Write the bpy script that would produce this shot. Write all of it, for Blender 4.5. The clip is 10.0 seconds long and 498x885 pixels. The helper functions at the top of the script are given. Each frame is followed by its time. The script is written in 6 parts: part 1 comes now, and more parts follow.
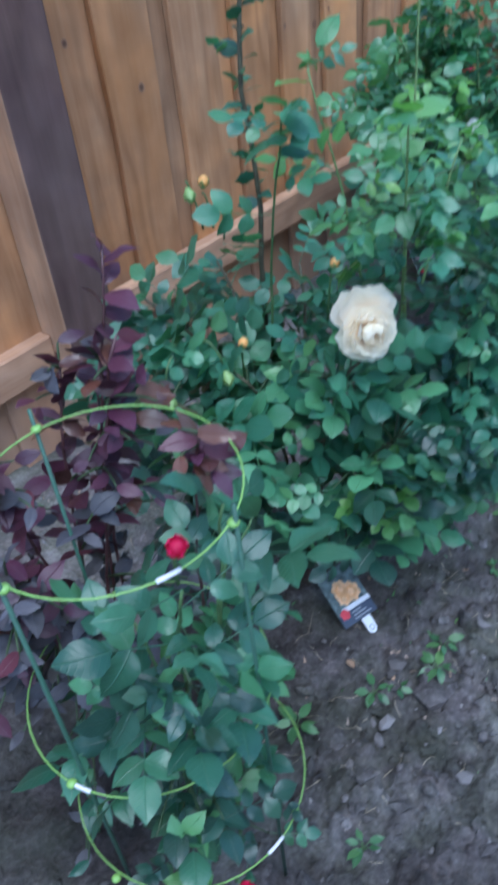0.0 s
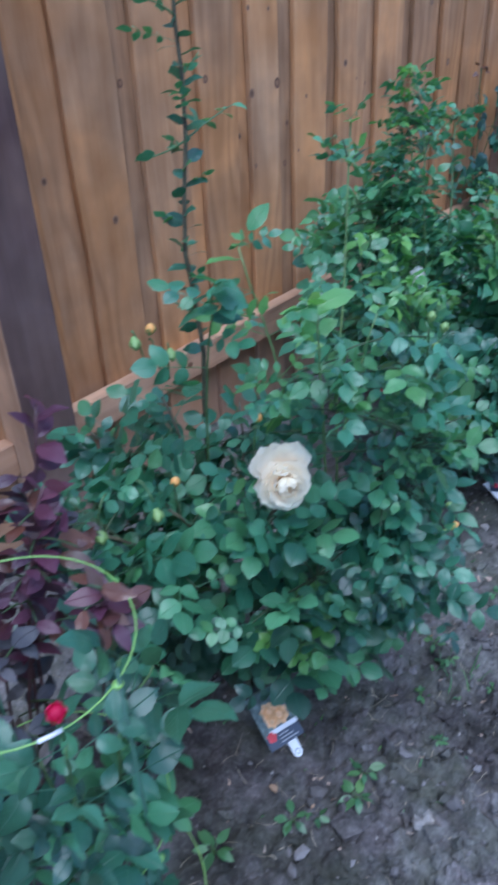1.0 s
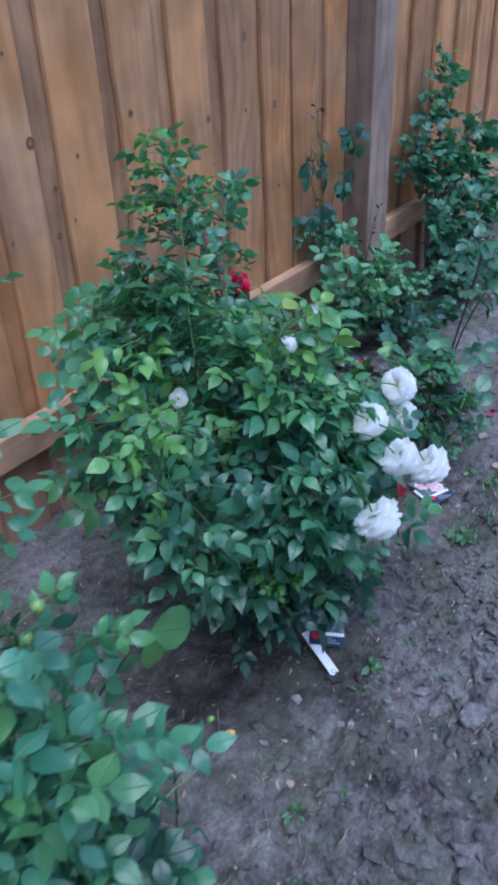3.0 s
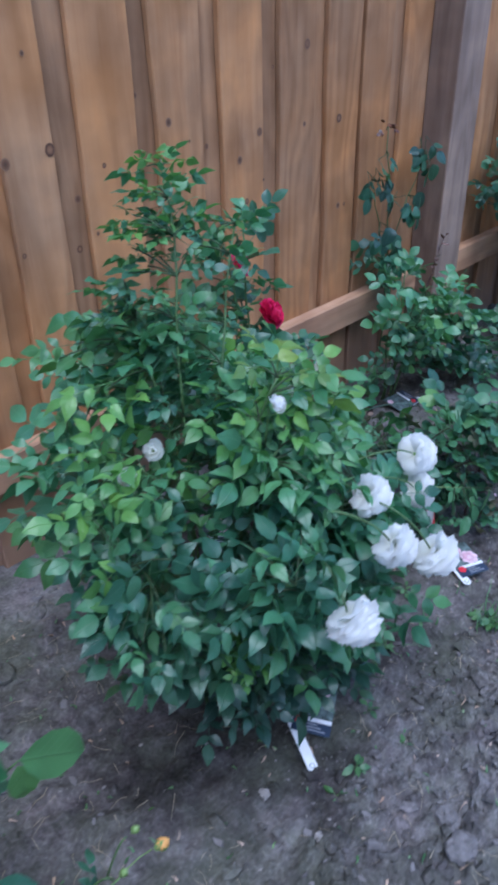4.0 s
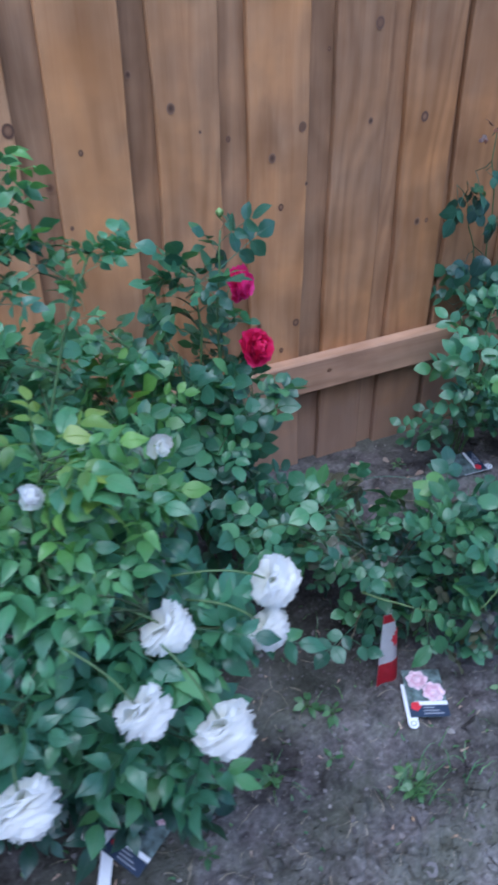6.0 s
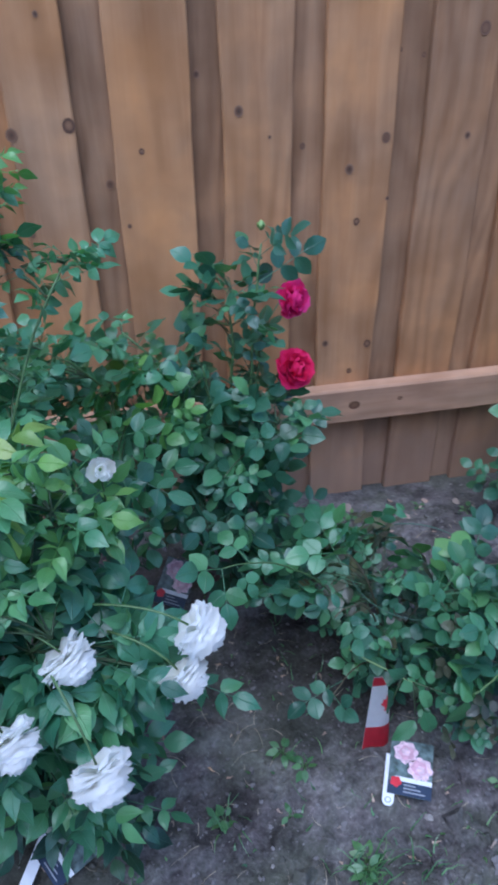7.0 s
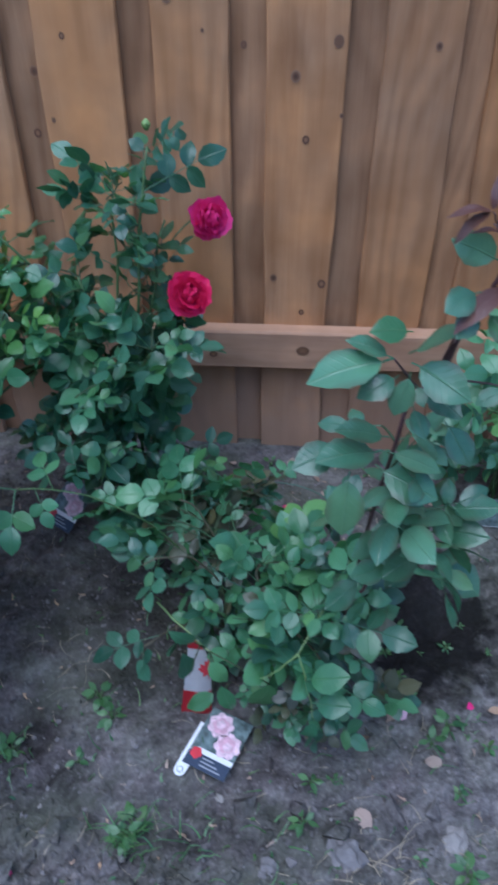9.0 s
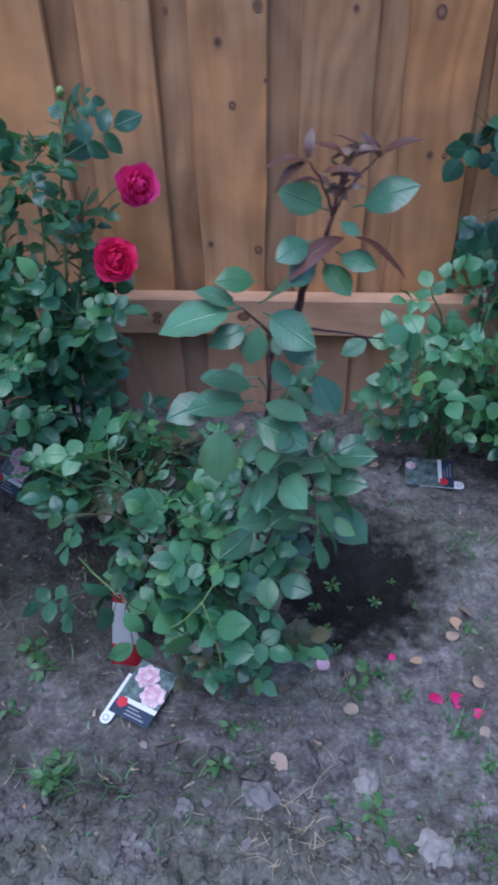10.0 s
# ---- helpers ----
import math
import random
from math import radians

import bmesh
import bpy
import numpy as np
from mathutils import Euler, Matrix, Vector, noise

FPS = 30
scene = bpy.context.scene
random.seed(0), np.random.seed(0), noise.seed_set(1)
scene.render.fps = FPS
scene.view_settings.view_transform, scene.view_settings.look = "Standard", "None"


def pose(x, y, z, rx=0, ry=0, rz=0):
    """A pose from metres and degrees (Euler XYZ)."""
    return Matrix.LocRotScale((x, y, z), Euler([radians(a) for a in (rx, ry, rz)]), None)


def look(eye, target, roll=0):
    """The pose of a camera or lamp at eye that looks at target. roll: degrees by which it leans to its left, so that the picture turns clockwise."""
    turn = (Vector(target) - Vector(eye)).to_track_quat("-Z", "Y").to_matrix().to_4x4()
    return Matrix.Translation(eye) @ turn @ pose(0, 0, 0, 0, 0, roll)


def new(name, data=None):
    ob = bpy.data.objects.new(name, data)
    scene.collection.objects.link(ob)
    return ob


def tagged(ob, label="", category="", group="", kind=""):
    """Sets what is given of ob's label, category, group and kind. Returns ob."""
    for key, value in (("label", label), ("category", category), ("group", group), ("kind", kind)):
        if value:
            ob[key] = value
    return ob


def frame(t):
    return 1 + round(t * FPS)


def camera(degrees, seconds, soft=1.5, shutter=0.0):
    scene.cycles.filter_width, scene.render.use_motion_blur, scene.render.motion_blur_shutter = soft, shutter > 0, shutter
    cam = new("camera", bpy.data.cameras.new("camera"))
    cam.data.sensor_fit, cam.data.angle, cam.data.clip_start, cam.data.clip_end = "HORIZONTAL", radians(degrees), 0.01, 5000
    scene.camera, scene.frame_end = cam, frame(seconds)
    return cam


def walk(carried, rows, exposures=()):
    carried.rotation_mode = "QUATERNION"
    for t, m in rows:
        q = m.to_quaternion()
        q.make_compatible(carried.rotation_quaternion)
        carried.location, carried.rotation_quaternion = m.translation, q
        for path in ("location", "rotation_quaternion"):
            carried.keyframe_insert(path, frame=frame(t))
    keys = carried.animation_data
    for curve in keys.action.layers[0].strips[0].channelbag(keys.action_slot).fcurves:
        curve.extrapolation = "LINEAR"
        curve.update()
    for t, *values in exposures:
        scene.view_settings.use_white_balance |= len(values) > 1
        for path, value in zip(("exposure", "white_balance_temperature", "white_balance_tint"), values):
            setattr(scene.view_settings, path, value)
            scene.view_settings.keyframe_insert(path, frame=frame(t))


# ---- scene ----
cam = camera(35.7, 10.0, 3.4, 0.5)
PATH = [
    (0, (-0.034, 0.037, 1.145), (1.057, 1.134, -0.122), -6.6),
    (0.5, (-0.017, -0.012, 1.232), (1.128, 1.123, 0.048), -3.5),
    (1, (0.023, -0.041, 1.256), (1.227, 1.107, 0.145), -2.9),
    (1.5, (0.158, -0.042, 1.259), (1.46, 1.016, 0.17), -0.6),
    (2, (0.312, -0.016, 1.264), (1.652, 1.008, 0.19), -0.9),
    (2.5, (0.456, -0.011, 1.234), (1.808, 1.007, 0.169), -1.6),
    (2.7, (0.542, -0.014, 1.256), (1.879, 1.008, 0.175), -2.1),
    (3.8, (0.827, -0.024, 1.235), (2.032, 1.152, 0.155), -1.6),
    (4, (0.893, -0.017, 1.244), (2.057, 1.195, 0.16), -1.1),
    (4.5, (1.038, -0.016, 1.239), (2.166, 1.216, 0.14), -1.4),
    (5, (1.196, -0.02, 1.219), (2.196, 1.306, 0.104), -2.0),
    (5.5, (1.382, -0.057, 1.241), (2.144, 1.409, 0.114), -0.5),
    (6, (1.528, -0.071, 1.235), (2.203, 1.422, 0.088), -0.6),
    (6.2, (1.586, -0.051, 1.244), (2.219, 1.45, 0.083), 0.9),
    (7.5, (1.953, -0.069, 1.247), (1.973, 1.564, 0.093), -2.7),
    (8, (2.085, -0.021, 1.223), (2.004, 1.614, 0.073), -1.1),
    (8.5, (2.196, 0.001, 1.178), (2.087, 1.598, -0.021), -1.6),
    (9, (2.29, 0.0, 1.155), (2.175, 1.537, -0.119), 0.0),
    (9.5, (2.36, -0.023, 1.152), (2.241, 1.486, -0.155), 0.4),
    (10, (2.436, -0.034, 1.153), (2.298, 1.465, -0.164), -1.4),
]
walk(cam, [(t, look(eye, target, roll)) for t, eye, target, roll in PATH],
     [(0, 1.97, 5350, 5), (0.5, 2.05, 5350, 8), (1.0, 1.86, 5250, 9), (1.5, 1.80, 5250, 10), (2.5, 1.79, 5280, 10), (4.5, 1.76, 5450, 12), (7.5, 1.70, 5310, 12), (8.5, 1.57, 5360, 8), (10, 1.58, 5450, 14)])


# ---- world and light: an overcast evening ----
world = bpy.data.worlds.new("evening_sky")
scene.world = world
world.use_nodes = True
wn = world.node_tree.nodes
sky = wn.new("ShaderNodeTexSky")
sky.sky_type = "NISHITA"
sky.sun_disc = False
sky.sun_elevation, sky.sun_rotation = radians(38), radians(200)
sky.air_density, sky.dust_density, sky.ozone_density = 1.0, 0.6, 3.0
world.node_tree.links.new(sky.outputs[0], wn["Background"].inputs[0])
wn["Background"].inputs[1].default_value = 0.1
sun = new("sun", bpy.data.lights.new("sun", "SUN"))
sun.data.energy, sun.data.angle, sun.data.color = 1.0, radians(50), (1.0, 0.98, 0.95)
sun.matrix_world = look((-0.5, -0.9, 3.2), (0, 0, 0))

# ---- materials ----


def material(name):
    m = bpy.data.materials.new(name)
    m.use_nodes = True
    nt = m.node_tree
    return m, nt, nt.nodes["Principled BSDF"]


def node(nt, kind, **values):
    n = nt.nodes.new("ShaderNode" + kind)
    for key, value in values.items():
        n.inputs[key.replace("_", " ")].default_value = value
    return n


def ramp(nt, source, stops):
    r = nt.nodes.new("ShaderNodeValToRGB")
    els = r.color_ramp.elements
    while len(els) < len(stops):
        els.new(0.5)
    for e, (p, c) in zip(els, stops):
        e.position, e.color = p, (*c, 1)
    nt.links.new(source, r.inputs[0])
    return r.outputs[0]


def mix(nt, kind, fac, a, b):
    n = nt.nodes.new("ShaderNodeMix")
    n.data_type, n.blend_type = "RGBA", kind
    for sock, v in ((n.inputs[0], fac), (n.inputs[6], a), (n.inputs[7], b)):
        if isinstance(v, bpy.types.NodeSocket):
            nt.links.new(v, sock)
        elif isinstance(v, tuple):
            sock.default_value = (*v, 1)
        else:
            sock.default_value = v
    return n.outputs[2]


def calc(nt, op, a, b=0.0, clamp=False):
    n = nt.nodes.new("ShaderNodeMath")
    n.operation, n.use_clamp = op, clamp
    for sock, v in zip(n.inputs, (a, b)):
        if isinstance(v, bpy.types.NodeSocket):
            nt.links.new(v, sock)
        else:
            sock.default_value = v
    return n.outputs[0]


def bumped(nt, bsdf, height, strength, distance):
    b = node(nt, "Bump", Strength=strength, Distance=distance)
    nt.links.new(height, b.inputs["Height"])
    nt.links.new(b.outputs[0], bsdf.inputs["Normal"])


def noise_tex(nt, vector, scale, detail=4.0, rough=0.55):
    n = node(nt, "TexNoise", Scale=scale, Detail=detail, Roughness=rough)
    if vector is not None:
        nt.links.new(vector, n.inputs["Vector"])
    return n


def plain(name, colour, rough=0.5, vary=0.12, scale=60.0, bump=0.0, coat=0.0):
    """Paint, plastic or skin with a little mottling."""
    m, nt, bsdf = material(name)
    co = nt.nodes.new("ShaderNodeTexCoord").outputs["Object"]
    n = noise_tex(nt, co, scale)
    dark = tuple(c * (1 - vary) for c in colour)
    light = tuple(min(1, c * (1 + vary)) for c in colour)
    nt.links.new(ramp(nt, n.outputs["Fac"], [(0.3, dark), (0.7, light)]), bsdf.inputs["Base Color"])
    bsdf.inputs["Roughness"].default_value = rough
    bsdf.inputs["Coat Weight"].default_value = coat
    if bump:
        bumped(nt, bsdf, n.outputs["Fac"], bump, 0.001)
    return m


def wood(name, tones, grain_axis="Z", rough=0.75, stain=(0.5, 0.33, 0.22), stain_amount=0.3):
    """Sawn softwood: growth-ring grain, soft stains, small dark pin knots; every board differs."""
    m, nt, bsdf = material(name)
    co = nt.nodes.new("ShaderNodeTexCoord").outputs["Object"]
    rnd = nt.nodes.new("ShaderNodeObjectInfo").outputs["Random"]
    shift = nt.nodes.new("ShaderNodeVectorMath")
    shift.operation = "ADD"
    comb = nt.nodes.new("ShaderNodeCombineXYZ")
    for i, k in enumerate((7.0, 13.0, 29.0)):
        nt.links.new(calc(nt, "MULTIPLY", rnd, k), comb.inputs[i])
    nt.links.new(co, shift.inputs[0])
    nt.links.new(comb.outputs[0], shift.inputs[1])
    base = shift.outputs[0]
    st = node(nt, "Mapping")
    st.inputs["Scale"].default_value = (1, 1, 0.07) if grain_axis == "Z" else (0.07, 1, 1)
    nt.links.new(base, st.inputs["Vector"])
    st2 = node(nt, "Mapping")
    st2.inputs["Scale"].default_value = (1, 1, 0.22) if grain_axis == "Z" else (0.22, 1, 1)
    nt.links.new(base, st2.inputs["Vector"])
    warp = noise_tex(nt, st.outputs[0], 14, 3)
    addw = nt.nodes.new("ShaderNodeVectorMath")
    addw.operation = "MULTIPLY_ADD"
    nt.links.new(warp.outputs["Color"], addw.inputs[0])
    addw.inputs[1].default_value = (0.06, 0.06, 0.06)
    nt.links.new(st.outputs[0], addw.inputs[2])
    fine = noise_tex(nt, addw.outputs[0], 120, 3, 0.6)
    rings = noise_tex(nt, addw.outputs[0], 34, 2, 0.5)
    broad = noise_tex(nt, base, 2.6, 3)
    grain = calc(nt, "ADD", calc(nt, "MULTIPLY", fine.outputs["Fac"], 0.35), calc(nt, "MULTIPLY", rings.outputs["Fac"], 0.65))
    col = ramp(nt, grain, [(0.3, tones[0]), (0.5, tones[1]), (0.72, tones[2])])
    hue = ramp(nt, broad.outputs["Fac"], [(0.38, (0.0, 0.0, 0.0)), (0.66, (stain_amount,) * 3)])
    col = mix(nt, "MIX", hue, col, stain)
    dust = noise_tex(nt, base, 1.7, 4, 0.6)
    col = mix(nt, "MIX", ramp(nt, dust.outputs["Fac"], [(0.52, (0.0, 0.0, 0.0)), (0.74, (0.28, 0.28, 0.28))]), col, tuple(0.5 * c + 0.5 * d for c, d in zip(tones[2], (0.42, 0.34, 0.26))))
    blot = noise_tex(nt, base, 9, 3, 0.5)
    col = mix(nt, "MULTIPLY", 1.0, col, ramp(nt, blot.outputs["Fac"], [(0.3, (0.86, 0.84, 0.82)), (0.52, (1.0, 1.0, 1.0)), (0.70, (1.22, 1.19, 1.13))]))
    arch = noise_tex(nt, st2.outputs[0], 5.5, 2, 0.4)
    band = calc(nt, "SINE", calc(nt, "MULTIPLY", arch.outputs["Fac"], 62.0))
    col = mix(nt, "MULTIPLY", 1.0, col, ramp(nt, calc(nt, "MULTIPLY", calc(nt, "ADD", band, 1.0), 0.5), [(0.0, (0.87, 0.85, 0.83)), (0.55, (1.0, 1.0, 1.0)), (1.0, (1.07, 1.055, 1.03))]))
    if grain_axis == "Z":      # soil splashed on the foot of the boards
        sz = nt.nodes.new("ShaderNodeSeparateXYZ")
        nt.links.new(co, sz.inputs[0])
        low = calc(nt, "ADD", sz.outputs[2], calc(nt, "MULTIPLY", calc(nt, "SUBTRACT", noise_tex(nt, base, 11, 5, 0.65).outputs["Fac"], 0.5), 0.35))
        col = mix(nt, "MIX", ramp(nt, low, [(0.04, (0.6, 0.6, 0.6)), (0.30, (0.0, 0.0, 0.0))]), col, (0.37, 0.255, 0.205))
    tone = ramp(nt, rnd, [(0.0, (0.84, 0.82, 0.81)), (0.5, (1.0, 0.99, 0.98)), (1.0, (1.12, 1.08, 1.02))])
    col = mix(nt, "MULTIPLY", 1.0, col, tone)
    nt.links.new(col, bsdf.inputs["Base Color"])
    bsdf.inputs["Roughness"].default_value = rough
    bsdf.inputs["Specular IOR Level"].default_value = 0.25
    bumped(nt, bsdf, grain, 0.35, 0.002)
    return m


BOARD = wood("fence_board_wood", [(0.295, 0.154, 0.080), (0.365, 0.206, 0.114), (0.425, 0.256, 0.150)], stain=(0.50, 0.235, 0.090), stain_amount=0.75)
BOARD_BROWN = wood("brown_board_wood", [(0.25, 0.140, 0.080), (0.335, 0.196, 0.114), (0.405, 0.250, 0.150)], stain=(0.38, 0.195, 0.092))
RAIL = wood("rail_wood", [(0.39, 0.225, 0.145), (0.49, 0.30, 0.195), (0.56, 0.36, 0.245)], "X", stain=(0.46, 0.26, 0.165))
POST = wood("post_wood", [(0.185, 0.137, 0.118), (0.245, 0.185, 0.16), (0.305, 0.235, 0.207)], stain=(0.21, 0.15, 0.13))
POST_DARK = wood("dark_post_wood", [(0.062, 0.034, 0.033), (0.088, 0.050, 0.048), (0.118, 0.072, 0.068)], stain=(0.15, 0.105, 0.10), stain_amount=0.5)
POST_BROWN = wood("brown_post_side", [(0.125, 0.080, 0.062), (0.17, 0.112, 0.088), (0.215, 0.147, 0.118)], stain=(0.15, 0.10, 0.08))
POST_SIDE = wood("paler_post_side", [(0.30, 0.17, 0.105), (0.38, 0.23, 0.145), (0.45, 0.285, 0.19)], stain=(0.25, 0.15, 0.1))


def knot_material():
    m, nt, bsdf = material("knot_wood")
    co = nt.nodes.new("ShaderNodeTexCoord").outputs["Object"]
    ln = nt.nodes.new("ShaderNodeVectorMath")
    ln.operation = "LENGTH"
    nt.links.new(co, ln.inputs[0])
    n = noise_tex(nt, co, 120, 2)
    d = calc(nt, "ADD", ln.outputs["Value"], calc(nt, "MULTIPLY", n.outputs["Fac"], 0.35))
    ringed = ramp(nt, d, [(0.3, (0.27, 0.14, 0.076)), (0.7, (0.20, 0.098, 0.053)), (0.92, (0.072, 0.034, 0.022)), (1.15, (0.15, 0.075, 0.045))])
    cored = ramp(nt, d, [(0.3, (0.075, 0.036, 0.023)), (0.6, (0.13, 0.063, 0.036)), (0.95, (0.20, 0.105, 0.06)), (1.15, (0.27, 0.15, 0.088))])
    rnd = nt.nodes.new("ShaderNodeObjectInfo").outputs["Random"]
    nt.links.new(mix(nt, "MIX", ramp(nt, rnd, [(0.35, (0.0, 0.0, 0.0)), (0.65, (1.0, 1.0, 1.0))]), ringed, cored), bsdf.inputs["Base Color"])
    bsdf.inputs["Roughness"].default_value = 0.6
    return m


KNOT = knot_material()


def soil_material():
    m, nt, bsdf = material("garden_soil")
    co = nt.nodes.new("ShaderNodeTexCoord").outputs["Object"]
    a, b, c = noise_tex(nt, co, 5, 4), noise_tex(nt, co, 30, 5, 0.6), noise_tex(nt, co, 130, 4, 0.6)
    f = calc(nt, "ADD", calc(nt, "MULTIPLY", a.outputs["Fac"], 0.36), calc(nt, "ADD", calc(nt, "MULTIPLY", b.outputs["Fac"], 0.46), calc(nt, "MULTIPLY", c.outputs["Fac"], 0.18)))
    col = ramp(nt, f, [(0.38, (0.056, 0.051, 0.052)), (0.50, (0.146, 0.136, 0.137)), (0.62, (0.255, 0.240, 0.242))])
    tint = noise_tex(nt, co, 11, 4, 0.6)
    col = mix(nt, "MULTIPLY", 1.0, col, ramp(nt, tint.outputs["Fac"], [(0.35, (1.06, 1.0, 1.03)), (0.5, (1.0, 1.0, 1.0)), (0.66, (0.96, 1.0, 0.90))]))
    wet = noise_tex(nt, co, 2.1, 3, 0.5)
    col = mix(nt, "MULTIPLY", 1.0, col, ramp(nt, wet.outputs["Fac"], [(0.36, (0.66, 0.65, 0.65)), (0.54, (1.0, 1.0, 1.0))]))
    moss = noise_tex(nt, co, 4.3, 6, 0.7)
    col = mix(nt, "MIX", ramp(nt, moss.outputs["Fac"], [(0.46, (0.0, 0.0, 0.0)), (0.62, (0.6, 0.6, 0.6))]), col, (0.105, 0.112, 0.085))
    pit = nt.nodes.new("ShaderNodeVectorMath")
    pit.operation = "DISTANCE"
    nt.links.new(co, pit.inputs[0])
    pit.inputs[1].default_value = (2.53, 0.90, 0.0)      # a hollow with far darker soil
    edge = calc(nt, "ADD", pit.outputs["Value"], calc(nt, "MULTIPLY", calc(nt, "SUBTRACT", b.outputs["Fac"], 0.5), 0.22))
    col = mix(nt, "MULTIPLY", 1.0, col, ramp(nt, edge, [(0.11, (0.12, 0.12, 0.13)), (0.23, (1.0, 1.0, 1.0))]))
    for centre, size, tone in (((0.70, 0.42, 0.0), 0.36, 0.80), ((1.55, 0.30, 0.0), 0.55, 0.84), ((0.26, 0.38, 0.0), 0.36, 0.58), ((0.13, 0.74, 0.0), 0.26, 0.40), ((1.45, 0.62, 0.0), 0.20, 0.62), ((2.06, 0.88, 0.0), 0.22, 0.56), ((2.30, 1.27, 0.0), 0.30, 0.78)):      # shade under the roses, with some damp, put into the soil colour
        under_rose = nt.nodes.new("ShaderNodeVectorMath")
        under_rose.operation = "DISTANCE"
        nt.links.new(co, under_rose.inputs[0])
        under_rose.inputs[1].default_value = centre
        rim = calc(nt, "ADD", under_rose.outputs["Value"], calc(nt, "MULTIPLY", calc(nt, "SUBTRACT", a.outputs["Fac"], 0.5), 0.5))
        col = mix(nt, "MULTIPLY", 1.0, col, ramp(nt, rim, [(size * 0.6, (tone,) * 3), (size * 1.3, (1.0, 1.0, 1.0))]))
    speck = ramp(nt, c.outputs["Fac"], [(0.35, (0.84, 0.84, 0.84)), (0.62, (1.05, 1.05, 1.05)), (0.74, (1.45, 1.42, 1.4))])
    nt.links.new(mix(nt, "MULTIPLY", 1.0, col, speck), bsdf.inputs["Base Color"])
    bsdf.inputs["Roughness"].default_value = 0.95
    bsdf.inputs["Specular IOR Level"].default_value = 0.15
    h = calc(nt, "ADD", b.outputs["Fac"], calc(nt, "MULTIPLY", c.outputs["Fac"], 0.5))
    bumped(nt, bsdf, h, 0.9, 0.008)
    return m


SOIL = soil_material()


def crumb_material():
    """Lumps of earth, each with its own tone."""
    m, nt, bsdf = material("earth_crumb")
    isl = nt.nodes.new("ShaderNodeNewGeometry").outputs["Random Per Island"]
    co = nt.nodes.new("ShaderNodeTexCoord").outputs["Object"]
    n = noise_tex(nt, co, 130, 4, 0.65)
    f = calc(nt, "ADD", calc(nt, "MULTIPLY", isl, 0.75), calc(nt, "MULTIPLY", n.outputs["Fac"], 0.3))
    nt.links.new(ramp(nt, f, [(0.1, (0.088, 0.080, 0.082)), (0.6, (0.155, 0.143, 0.146)), (1.0, (0.215, 0.201, 0.206))]), bsdf.inputs["Base Color"])
    bsdf.inputs["Roughness"].default_value = 0.95
    bsdf.inputs["Specular IOR Level"].default_value = 0.15
    bumped(nt, bsdf, n.outputs["Fac"], 0.8, 0.004)
    return m


CRUMB = crumb_material()


